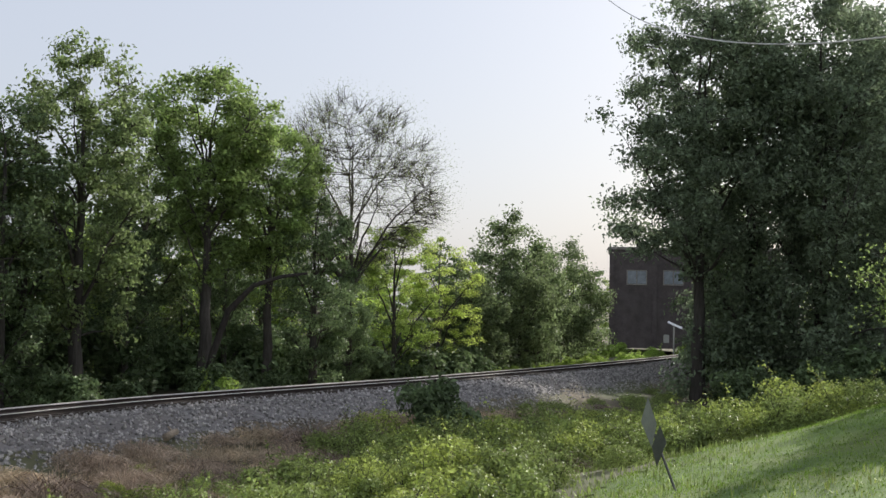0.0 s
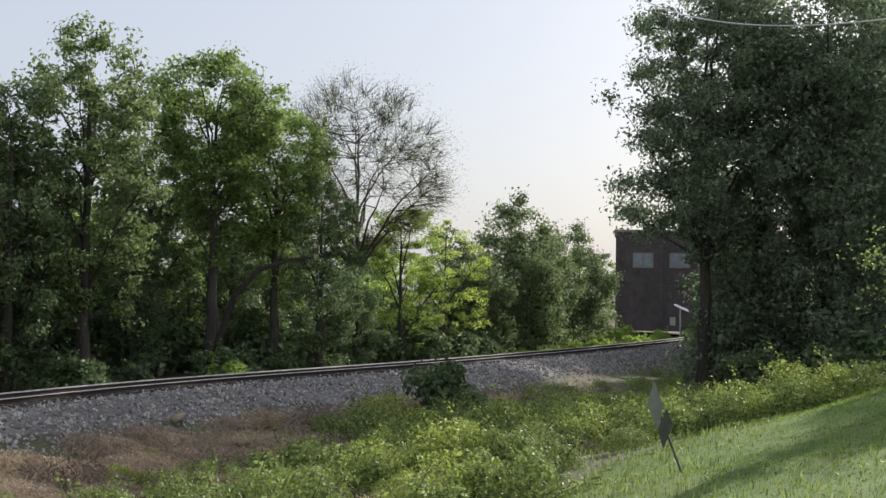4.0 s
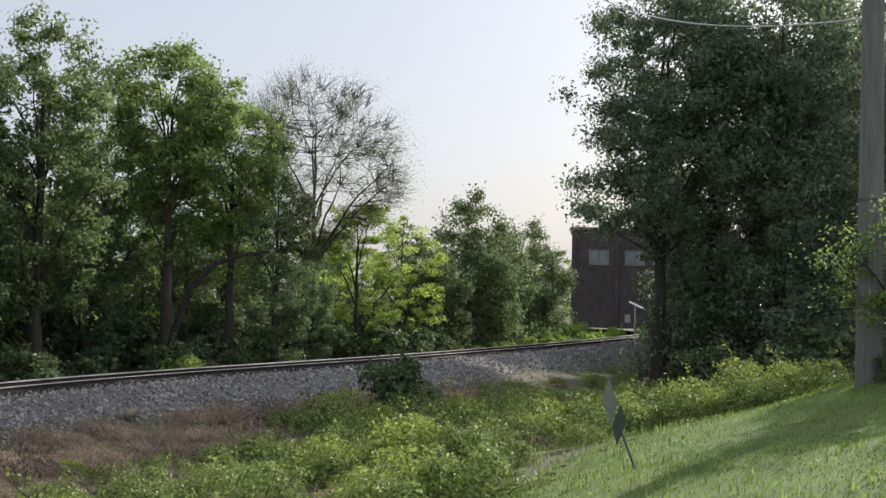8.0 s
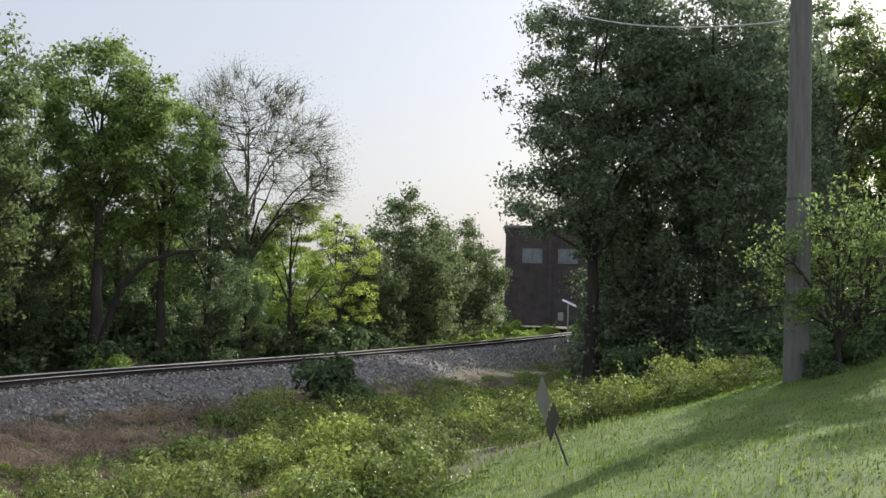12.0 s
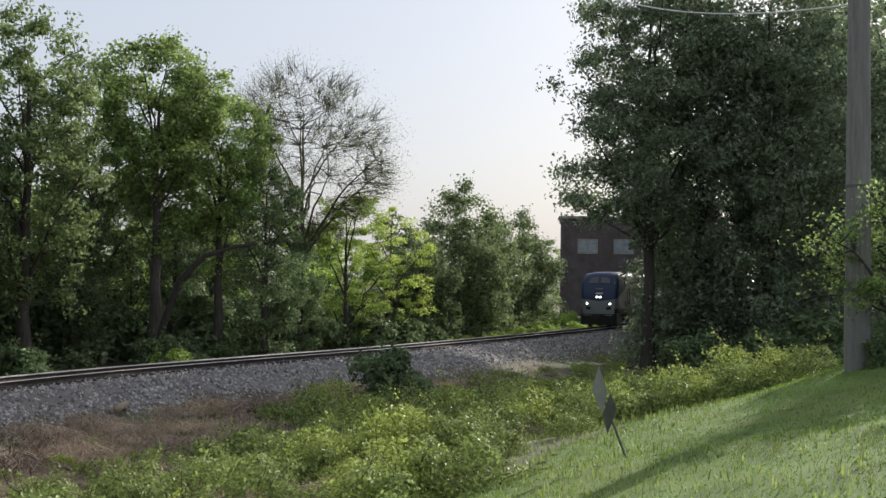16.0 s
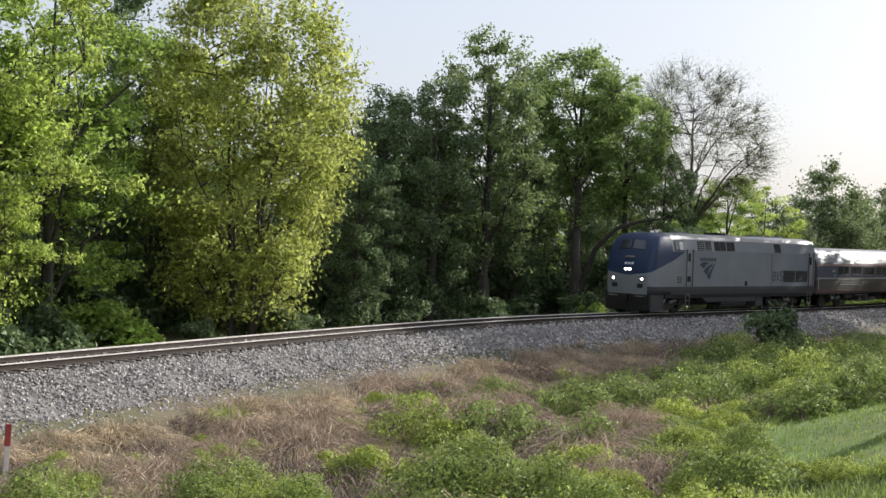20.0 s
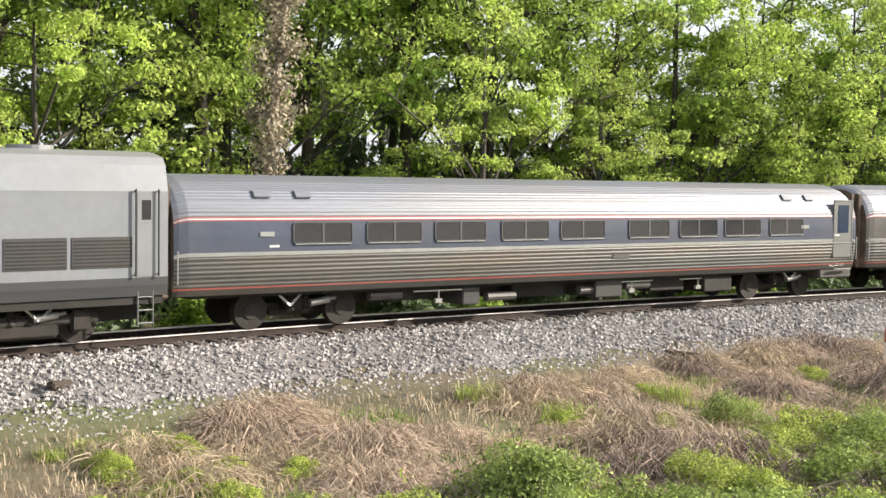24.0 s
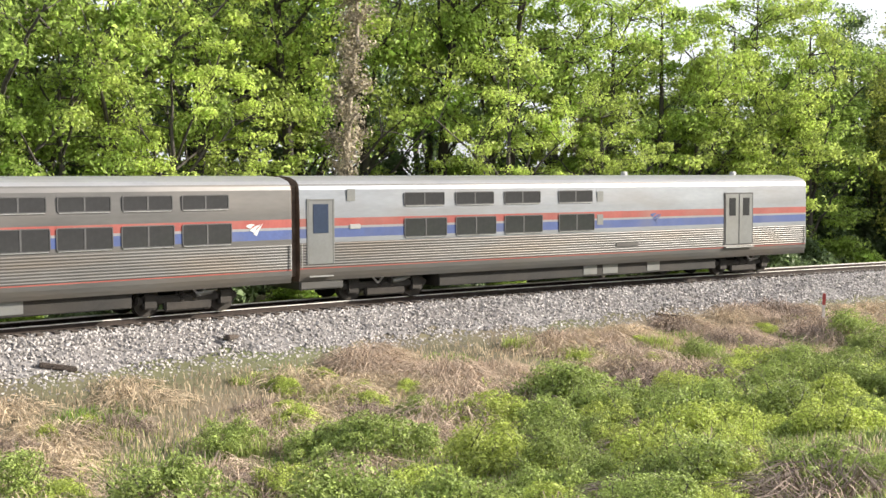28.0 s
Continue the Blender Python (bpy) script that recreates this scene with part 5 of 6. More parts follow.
def slab_coach(name, label, lower, upper, w, doors, baggage, stripes_clean):
    L = 25.4
    car = thing(name, label, "railway coach", group="coaches of the train")
    body_mat = M_STEEL if stripes_clean else M_STEEL_DIRTY
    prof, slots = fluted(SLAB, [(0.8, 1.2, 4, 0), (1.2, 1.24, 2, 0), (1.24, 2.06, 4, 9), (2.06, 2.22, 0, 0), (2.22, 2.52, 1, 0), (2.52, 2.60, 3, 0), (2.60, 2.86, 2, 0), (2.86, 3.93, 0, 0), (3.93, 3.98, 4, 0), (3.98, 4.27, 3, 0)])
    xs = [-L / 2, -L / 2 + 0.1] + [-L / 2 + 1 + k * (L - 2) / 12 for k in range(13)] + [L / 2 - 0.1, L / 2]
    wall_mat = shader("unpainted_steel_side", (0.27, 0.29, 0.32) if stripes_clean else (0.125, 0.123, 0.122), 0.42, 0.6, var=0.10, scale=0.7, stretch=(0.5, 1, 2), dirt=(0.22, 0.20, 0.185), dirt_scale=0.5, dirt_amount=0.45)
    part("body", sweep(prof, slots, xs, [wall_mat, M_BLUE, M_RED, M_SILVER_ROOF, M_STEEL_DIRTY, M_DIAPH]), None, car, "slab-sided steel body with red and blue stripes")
    klo, kup = window_kit(w, 0.66, 0.07), window_kit(w * 0.95, 0.46, 0.07)
    for x in lower:
        add_window(car, klo, x, 2.47, 1.581)
    for x in upper:
        add_window(car, kup, x, 3.46, 1.572)
    coach_ends(car, L, 4.27, 1.575, doors)
    for x in (-9.1, 9.2):
        add_bogie(car, KIT_SLEEPER, x)
    for e, z0, z1 in doors:
        part("end_skirt", boxes((min(e * 11.0, e * 12.66), max(e * 11.0, e * 12.66), -1.49, 1.49, 0.5, 0.81), bevel=0.05), M_STEEL_DIRTY, car, "lower body panel below the door")
    part("underframe", boxes((-7.0, 7.2, -1.35, 1.35, 0.34, 0.82), bevel=0.03), M_UNDER, car, "long black equipment skirt")
    for x0, x1 in ((-0.2, 0.5), (0.8, 1.6), (3.2, 3.9)):
        part("access_panel", boxes((x0, x1, -1.365, -1.34, 0.42, 0.78), bevel=0.006), M_DOOR, car, "grey access panel")
    for x, zz in ((-10.75, 3.62), (0.45, 3.45), (0.45, 2.55)):
        part("hatch", boxes((-0.16, 0.16, -0.012, 0.0, -0.2, 0.2), bevel=0.004), M_DOOR, car, at=pose(x, -1.577, zz))
    part("marker_plate", boxes((-0.22, 0.22, -0.03, 0.02, -0.08, 0.08), bevel=0.02), M_BRIGHT, car, at=pose(-10.6, -1.58, 2.56))
    part("vent_grille", boxes((-0.6, 0.6, -0.016, 0.0, -0.06, 0.06)), M_BAND_GREY, car, at=pose(1.9, -1.592, 1.55))
    emblem(car, 3.44 if baggage else 11.3, 1.586, 2.56, 0.62, M_BLUE if baggage else M_LOGO_PALE)
    for x in (3.2, 9.7):
        if baggage:
            part("roof_beacon", boxes((-0.12, 0.12, -0.12, 0.12, 4.2, 4.42), bevel=0.04), M_WHITE, car, at=pose(x, 0, 0))
    if baggage:
        d = part("baggage_door", boxes((7.42, 9.21, -1.60, -1.50, 1.32, 3.52), bevel=0.012), M_GREYSILL, car, "recessed grey double loading door")
        part("door_panel", boxes((7.5, 8.28, -1.615, -1.6, 1.36, 3.46), bevel=0.006), M_DOOR, d)
        part("door_panel", boxes((8.34, 9.13, -1.615, -1.6, 1.36, 3.46), bevel=0.006), M_DOOR, d)
        for x in (7.9, 8.75):
            part("door_window", boxes((x - 0.2, x + 0.2, -1.624, -1.614, 2.55, 3.3), bevel=0.004), M_GLASS, d, "dark door glass")
        part("door_step", boxes((7.45, 9.2, -1.68, -1.56, 1.2, 1.26)), M_BRIGHT, d)
    return car


# locomotive
loco = thing("diesel_locomotive", "streamlined silver diesel locomotive with a deep blue nose, headlights lit", "locomotive")


NOSE_X = [-10.2, -10.12, -9.92, -9.62, -9.3, -8.98, -8.6, -7.9, -6.8]
NOSE_Z = [2.05, 2.45, 2.9, 3.35, 3.75, 4.05, 4.24, 4.35, 4.38]


def loco_section(x):
    """Half section of the hood at x: sill, side, shoulder and roof, closing down over the raked nose."""
    zt = float(np.interp(x, NOSE_X, NOSE_Z))
    hw = float(np.interp(x, [-10.2, -10.1, -9.8, -9.2, -7.6, 10.2], [1.28, 1.36, 1.45, 1.51, 1.53, 1.53]))
    sh = min(3.45, zt - 0.28)
    zs = [1.05, 1.3, 1.48] + [1.48 + (sh - 1.48) * k / 6 for k in range(1, 7)]
    pts = [(hw * 0.985, zs[0]), (hw, zs[1])] + [(hw, z) for z in zs[2:]]
    k = min(1.0, (zt - 2.0) / 2.3)
    pts += [(hw - 0.13, sh + (zt - sh) * 0.645), (hw - 0.26, sh + (zt - sh) * 0.84), (hw - 0.55 - 0.1 * k, zt - 0.06), (hw * 0.35, zt - 0.008), (0.0, zt)]
    return pts


bm = bmesh.new()
stations = [-10.2, -10.16, -10.12, -10.02, -9.92, -9.77, -9.62, -9.46, -9.3, -9.14, -8.98, -8.8, -8.6, -8.3, -7.9, -7.4, -6.8, -6.43, -4.0, -1.0, 2.0, 5.0, 8.0, 9.9, 10.2]
rings = []
for x in stations:
    half = loco_section(x)
    full = [(-y, z) for y, z in half] + [(y, z) for y, z in reversed(half[:-1])]
    rings.append([bm.verts.new((x, y, z)) for y, z in full])
for a, b in zip(rings, rings[1:]):
    for i in range(len(a) - 1):
        f = bm.faces.new((a[i], b[i], b[i + 1], a[i + 1]))
        j = min(i, len(a) - 2 - i)
        f.smooth = a[0].co.x < -6.5
        f.material_index = 2 if j < 2 else (1 if j >= 9 and a[0].co.x >= -6.44 else 0)
    f = bm.faces.new((a[-1], b[-1], b[0], a[0]))
    f.material_index = 2
bm.faces.new(rings[0])
bm.faces.new(rings[-1][::-1])
bmesh.ops.recalc_face_normals(bm, faces=bm.faces)
part("body", link_bm("body", bm, [M_NOSE, M_SILVER_ROOF, M_SILL]), None, loco, "silver hood with a raked blue nose")


def front_x(z):
    return float(np.interp(z, NOSE_Z, NOSE_X))


for s in (-1, 1):
    bm = bmesh.new()
    quad = [(front_x(3.93) - 0.08, s * 0.07, 3.93), (front_x(3.93) - 0.05, s * 0.74, 3.88), (front_x(3.47) - 0.05, s * 0.86, 3.42), (front_x(3.47) - 0.08, s * 0.07, 3.46)]
    f = bm.faces.new([bm.verts.new(p) for p in quad])
    e = bmesh.ops.extrude_face_region(bm, geom=[f])
    for v in e["geom"]:
        if isinstance(v, bmesh.types.BMVert):
            v.co += Vector((-0.02, 0, 0.02))
    bmesh.ops.recalc_face_normals(bm, faces=bm.faces)
    part("windscreen", bm, M_SCREEN, loco, "dark sloping windscreen")
    cab = part("cab_window", boxes((-6.22, -5.3, -0.012, 0.02, -0.28, 0.28), bevel=0.01), M_RUBBER, loco, at=pose(0, s * 1.483, 3.69, s * 12, 0, 0))
    part("pane", boxes((-6.16, -5.80, -0.02, 0.026, -0.23, 0.23)), M_SCREEN, cab, "dark cab glass")
    # bright steel tone paints the sun's glare on this pane
    part("pane", boxes((-5.74, -5.36, -0.02, 0.026, -0.23, 0.23)), M_BRIGHT, cab, "cab side glass with painted sun glare")
    for x0, x1 in ((-3.82, -3.10), (-2.98, -2.35)):
        g = part("louvre", boxes((x0, x1, -0.006, 0.012, -0.27, 0.27)), M_UNDER, loco, "black slatted air intake", at=pose(0, s * 1.472, 3.73, s * 12, 0, 0))
        for k in range(5):
            part("slat", boxes((x0 + 0.03, x1 - 0.03, -0.03, 0.03, -0.012, 0.018)), M_SILVER, g, at=pose(0, 0, -0.22 + 0.11 * k))
    for x0, x1 in ((-2.04, -1.42), (-1.38, -0.78), (-0.68, 0.22), (4.97, 5.75)):
        part("intake_screen", boxes((x0, x1, -0.01, 0.014, -0.26, 0.26), bevel=0.005), M_UNDER, loco, "dark intake screen", at=pose(0, s * 1.472, 3.73, s * 12, 0, 0))
    for x0, x1 in ((6.12, 7.62), (7.72, 9.25)):
        g = part("radiator_grille", boxes((x0, x1, -0.012, 0.012, 1.72, 2.42), bevel=0.006), M_GREYSILL, loco, "dark radiator grille", at=pose(0, s * 1.535, 0))
        for k in range(8):
            part("slat", boxes((x0 + 0.04, x1 - 0.04, -0.02, 0.02, 1.76 + 0.08 * k, 1.79 + 0.08 * k)), M_UNDER, g)
    g = part("battery_grille", boxes((-6.15, -5.35, -0.012, 0.012, 1.62, 2.12), bevel=0.006), M_SILVER_ROOF, loco, at=pose(0, s * 1.535, 0))
    for k in range(5):
        part("slat", boxes((-5.95, -5.45, -0.02, 0.02, 1.68 + 0.08 * k, 1.72 + 0.08 * k)), M_UNDER, g)
    d = part("cab_door", boxes((-4.98, -4.5, -0.008, 0.008, 1.5, 3.42), bevel=0.004), M_SILVER, loco, "narrow silver cab door", at=pose(0, s * 1.535, 0))
    part("door_window", boxes((-4.86, -4.62, -0.014, 0.014, 2.85, 3.3)), M_GLASS, d)
    part("louvre", boxes((-4.9, -4.55, -0.014, 0.014, 1.75, 2.05)), M_UNDER, d)
    for x in (-5.06, -4.42, 9.32, 9.92):
        bm = bmesh.new()
        cyl(bm, (x, s * 1.60, 1.5), (x, s * 1.60, 3.5), 0.024, seg=8)
        cyl(bm, (x, s * 1.52, 1.55), (x, s * 1.60, 1.55), 0.018, seg=6)
        cyl(bm, (x, s * 1.52, 3.45), (x, s * 1.60, 3.45), 0.018, seg=6)
        part("grab_rail", bm, M_GREYSILL, loco)
    rd = part("rear_door", boxes((9.38, 9.86, -0.008, 0.008, 1.5, 3.42), bevel=0.004), M_SILVER, loco, at=pose(0, s * 1.535, 0))
    part("door_window", boxes((9.5, 9.74, -0.014, 0.014, 2.8, 3.25)), M_GLASS, rd)
    for x in (-4.74, 9.62):
        bm = bmesh.new()
        for q in (-0.2, 0.2):
            cyl(bm, (x + q, s * 1.5, 0.35), (x + q, s * 1.5, 1.45), 0.02, seg=6)
        for k in range(4):
            cyl(bm, (x - 0.2, s * 1.5, 0.42 + 0.3 * k), (x + 0.2, s * 1.5, 0.42 + 0.3 * k), 0.02, seg=6)
        part("ladder", bm, M_DOOR, loco, "bright steel step ladder")
    part("fuel_filler", boxes((1.45, 1.75, -0.01, 0.01, 1.5, 1.78), bevel=0.006), M_UNDER, loco, at=pose(0, s * 1.535, 0))
    part("panel_seam", boxes((4.62, 4.65, -0.006, 0.006, 1.5, 3.4)), M_GREYSILL, loco, at=pose(0, s * 1.533, 0))
    for z in (2.3,):
        hl = part("ditch_light", boxes((-0.03, 0.0, -0.14, 0.14, -0.14, 0.14), bevel=0.05), M_RUBBER, loco, at=pose(-10.14, s * 0.92, 1.86))
        bm = bmesh.new()
        cyl(bm, (-0.05, 0, 0), (-0.02, 0, 0), 0.075, seg=14)
        part("lamp", bm, M_LAMP, hl, "lit ditch lamp")
    part("number_box", boxes((-0.02, 0.03, -0.2, 0.2, -0.13, 0.13), bevel=0.02), M_RUBBER, loco, at=pose(-10.19, s * 0.82, 1.5))
    part("nose_handrail", boxes((-0.03, 0.03, -0.3, 0.3, -0.015, 0.015), bevel=0.01), M_BRIGHT, loco, at=pose(-10.35, s * 0.85, 0.95))
head = part("headlight", boxes((-0.02, 0.06, -0.27, 0.27, -0.10, 0.10), bevel=0.03), M_RUBBER, loco, "twin lit headlights", at=pose(-10.15, 0, 2.36, 0, 14, 0))
for s in (-1, 1):
    bm = bmesh.new()
    cyl(bm, (-0.05, s * 0.125, 0), (-0.015, s * 0.125, 0), 0.078, seg=16)
    part("lamp", bm, M_LAMP, head, "lit headlamp")
plate = part("number_board", boxes((-0.02, 0.02, -0.3, 0.3, -0.08, 0.08), bevel=0.01), M_BAND_GREY, loco, at=pose(front_x(3.0) - 0.02, 0, 3.02, 0, 45, 0))
bm = bmesh.new()
for k in range(3):
    box(bm, -0.008, 0.0, -0.32 + 0.2 * k, -0.20 + 0.22 * k, -0.12, 0.10)
box(bm, -0.008, 0.0, -0.42, 0.42, 0.12, 0.15)
part("emblem", bm, M_LOGO_PALE, loco, "plain pale emblem bars", at=pose(front_x(2.7) - 0.03, 0, 2.7, 0, 42, 0))
part("pilot", boxes((-10.3, -9.4, -1.36, 1.36, 0.18, 1.05), (-10.42, -10.2, -1.1, 1.1, 0.45, 0.95), bevel=0.06), M_UNDER, loco, "black pilot under the nose")
part("front_coupler", boxes((-10.75, -10.3, -0.16, 0.16, 0.72, 1.0), (-10.8, -10.6, -0.24, 0.24, 0.66, 1.06), bevel=0.04), M_BOGIE, loco)
for s in (-1, 1):
    part("skirt", boxes((-10.05, -7.65, s * 1.41 - 0.06, s * 1.41 + 0.06, 0.2, 1.06), bevel=0.03), M_SILL, loco, "grey nose skirt")
bm = boxes((-3.4, 3.1, -1.43, 1.43, 0.60, 1.08))
for v in bm.verts:
    if v.co.z < 0.7:
        v.co.x += 0.75 if v.co.x < 0 else -0.2
bmesh.ops.bevel(bm, geom=list(bm.edges), offset=0.04, segments=2, affect="EDGES")
tank = part("fuel_tank", bm, M_SILL, loco, "grey fuel tank between the bogies")
for s in (-1, 1):
    bm = bmesh.new()
    cyl(bm, (-0.6, s * 0.95, 0.5), (2.3, s * 0.95, 0.5), 0.24, seg=18)
    part("air_reservoir", bm, M_GREYSILL, tank, "dark air tank below the fuel tank")
part("battery_box", boxes((3.0, 3.9, -1.42, 1.42, 0.30, 1.06), bevel=0.04), M_SILL, loco, "tall grey battery box")
part("frame_sill", boxes((-7.4, 10.1, -1.46, 1.46, 0.86, 1.06)), M_UNDER, loco)
part("underframe", boxes((-8.2, 9.9, -0.62, 0.62, 0.42, 0.87)), M_UNDER, loco, "black centre frame")
for x in (-6.4, 6.7):
    add_bogie(loco, KIT_LOCO, x, 1.06)
part("rear_gangway", boxes((10.2, 10.45, -1.2, 1.2, 0.9, 3.7), bevel=0.05), M_DIAPH, loco)
for x in (-3.4, 1.2, 5.2, 7.4):
    bm = bmesh.new()
    cyl(bm, (x, 0, 4.34), (x, 0, 4.46), 0.55, seg=20)
    part("roof_fan", bm, M_SILVER_ROOF, loco)
part("exhaust_duct", boxes((0.0, 0.8, -0.5, 0.5, 4.34, 4.5), bevel=0.03), M_UNDER, loco)
emblem(loco, -2.75, 1.537, 2.36, 1.62, M_LOGO)
for k in range(6):
    part("lettering_bar", boxes((-0.1, 0.1, -0.004, 0.0, -0.09, 0.09)), M_LOGO, loco, at=pose(-3.5 + 0.3 * k, -1.537, 2.98))
cu = bpy.data.curves.new("number", "FONT")
cu.body, cu.size, cu.extrude = "815", 0.86, 0.003
tmp = new("number_text", cu)
dg = bpy.context.evaluated_depsgraph_get()
num = bpy.data.meshes.new_from_object(tmp.evaluated_get(dg))
bpy.data.objects.remove(tmp)
num.materials.clear()
num.materials.append(M_LOGO)
part("painted_number", num, None, loco, "grey painted number 815", at=pose(4.72, -1.538, 1.78, 90, 0, 0))


def settle(x):
    """Draws the drawn-out plan of the locomotive up to its built length: a blunt nose and a shorter hood."""
    return 8.85 + (x - 10.2) * 0.95 if x > -6.43 else -6.95 + (x + 6.43) * 0.504


for ob in loco.children:
    if abs(ob.location.x) > 0.01:
        ob.location.x = settle(ob.location.x)
    else:
        for o in (ob, *ob.children):
            for v in o.data.vertices:
                v.co.x = settle(v.co.x)

TUBE_WINDOWS = [-8.73, -6.59, -4.45, -2.2, -0.05, 2.63, 4.77, 6.81, 8.95]
CARS = [
    tube_coach("passenger_coach", "fluted stainless steel coach with a dusty blue window band", M_BAND_BLUE, TUBE_WINDOWS, 1.72, [(1, 1.35, 3.28)], None),
    tube_coach("passenger_coach", "fluted stainless steel coach with a weathered grey window band", M_BAND_GREY, TUBE_WINDOWS, 1.72, [(1, 1.35, 3.28)], -10.95),
    tube_coach("cafe_coach", "fluted stainless steel cafe coach with few windows", M_BAND_BLUE, [-7.36, -5.19, -3.11, 3.51, 5.49, 7.46, 9.34], 1.62, [(-1, 1.35, 3.28)], 10.9),
    slab_coach("sleeping_coach", "slab-sided steel sleeping coach, two rows of windows, faded stripes", [-7.84, -5.75, -3.57, -0.79, 1.79, 3.77, 5.66, 7.64, 9.62], [-0.84, 1.69, 3.72, 5.66, 7.64, 9.57], 1.72, [(-1, 1.35, 3.45)], False, False),
    slab_coach("baggage_coach", "clean steel baggage and crew coach with bright red and blue stripes", [-7.72, -5.53, -3.34, -0.75], [-7.77, -5.58, -3.39, -0.8], 1.8, [(-1, 1.35, 3.45)], True, True),
]
TRAIN = [(loco, 8.95, 12.4)] + [(car, 17.9 + 13.0 + 26.0 * k, 18.3) for k, car in enumerate(CARS)]


# ---- what moves ----
FRONT_T = [0, 10, 14.5, 15.5, 16.2, 17.0, 18.2, 19.0, 20.0, 20.5, 21.0, 21.5, 22.0, 22.5, 24.5, 25.0, 26.0, 27.0, 28.0]
FRONT_S = [330, 218, 158, 145.0, 131.8, 119.2, 105.0, 96.8, 84.9, 77.8, 69.2, 59.3, 48.4, 37.1, -11.7, -24.75, -51.3, -77.4, -103.5]


def train_pose(s, base):
    """A vehicle whose middle is at s along the track, standing on two bogies base metres apart; it faces along -x."""
    a, b = on_track(s - base / 2), on_track(s + base / 2)
    m = (a + b) / 2
    return pose(m.x, m.y, 0, 0, 0, math.degrees(math.atan2(b.y - a.y, b.x - a.x)))


def motions():
    tt = [0, 5, 10, 13] + [14 + 0.5 * k for k in range(29)]
    for ob, offset, base in TRAIN:
        walk(ob, [(t, train_pose(float(np.interp(t, FRONT_T, FRONT_S)) + offset, base)) for t in tt])


# ---- things beside the line ----
M_BRICK = shader("dark_brick", (0.105, 0.088, 0.085), 0.9, var=0.25, scale=1.2, bump=0.4, bump_scale=12, dirt=(0.09, 0.08, 0.075), dirt_scale=0.15, dirt_amount=0.5)
M_STONE_TRIM = shader("grey_stone_trim", (0.30, 0.28, 0.25), 0.85, var=0.2, scale=2)
# pale base colour stands in for sky light in the panes
M_WINDOW = shader("old_factory_glass", (0.30, 0.33, 0.36), 0.12, 0.0, var=0.2, scale=1.5, spec=1.0)
M_POLE = shader("weathered_grey_pole_wood", (0.20, 0.195, 0.19), 0.9, var=0.2, scale=1.5, stretch=(6, 6, 0.5), bump=0.5, bump_scale=10)
# wire lightened so that its colour carries the sunlight on it
M_WIRE = shader("sun_paled_cable", (0.60, 0.59, 0.57), 0.6, 0.3, var=0.1)
M_SIGNBACK = shader("dull_aluminium_sign_back", (0.34, 0.36, 0.37), 0.55, 0.5, var=0.12, scale=4)
M_GALV = shader("galvanised_post", (0.12, 0.12, 0.12), 0.6, 0.4, var=0.2, scale=4)
M_STAKE = shader("white_painted_stake", (0.62, 0.58, 0.54), 0.7, var=0.12, scale=6)
M_STAKE_RED = shader("faded_red_stake_top", (0.35, 0.055, 0.05), 0.6, var=0.15, scale=6)
# pale base colour paints the sun glint on the panel
M_PANEL = shader("solar_panel_glint", (0.50, 0.52, 0.55), 0.15, 0.3, var=0.1)
M_OLDWOOD = shader("rotten_tie_wood", (0.07, 0.055, 0.045), 0.95, var=0.3, scale=4, stretch=(1, 5, 5), bump=0.6)
M_PALEWOOD = shader("bleached_log_wood", (0.33, 0.27, 0.20), 0.9, var=0.25, scale=3, stretch=(1, 5, 5), bump=0.5)
M_LITTER = shader("white_plastic_litter", (0.75, 0.75, 0.73), 0.4, var=0.05)

# brick building past the bend
bld = thing("brick_building", "old dark brick two-storey factory building with tall windows", "building", pose(99.5, 157.8, -0.4, 0, 0, -31))
W2, DP, HB = 9.5, 7.0, 11.2
for w4 in ((-W2, W2, -DP, -DP + 0.4, 0, HB), (-W2, W2, DP - 0.4, DP, 0, HB), (-W2, -W2 + 0.4, -DP + 0.4, DP - 0.4, 0, HB), (W2 - 0.4, W2, -DP + 0.4, DP - 0.4, 0, HB)):
    part("wall", boxes(w4), M_BRICK, bld, "dark brick wall")
part("roof", boxes((-W2 + 0.3, W2 - 0.3, -DP + 0.3, DP - 0.3, HB - 0.5, HB - 0.3)), M_UNDER, bld, "flat tarred roof")
part("cornice", boxes((-W2 - 0.2, W2 + 0.2, -DP - 0.2, -DP + 0.42, HB, HB + 0.3), (-W2 - 0.2, -W2 + 0.42, -DP + 0.42, DP, HB, HB + 0.3), (W2 - 0.42, W2 + 0.2, -DP + 0.42, DP, HB, HB + 0.3), bevel=0.04), M_STONE_TRIM, bld, "stone cornice")
for z in (7.3,):
    for k in range(4):
        x = -6.4 + 4.1 * k
        wd = part("window", boxes((-1.15, 1.15, -0.10, 0.0, -0.12, 0.0), (-1.15, 1.15, -0.06, 0.0, 1.5, 1.58), (-1.15, -1.05, -0.06, 0.0, 0, 1.5), (1.05, 1.15, -0.06, 0.0, 0, 1.5), (-0.04, 0.04, -0.05, 0.0, 0, 1.5)), M_STONE_TRIM, bld, at=pose(x, -DP - 0.003, z))
        for q in (-1, 1):
            part("pane", boxes((min(q * 0.06, q * 1.03), max(q * 0.06, q * 1.03), -0.03, -0.004, 0.03, 1.47)), M_WINDOW, wd, "glass painted pale for the sky's light")
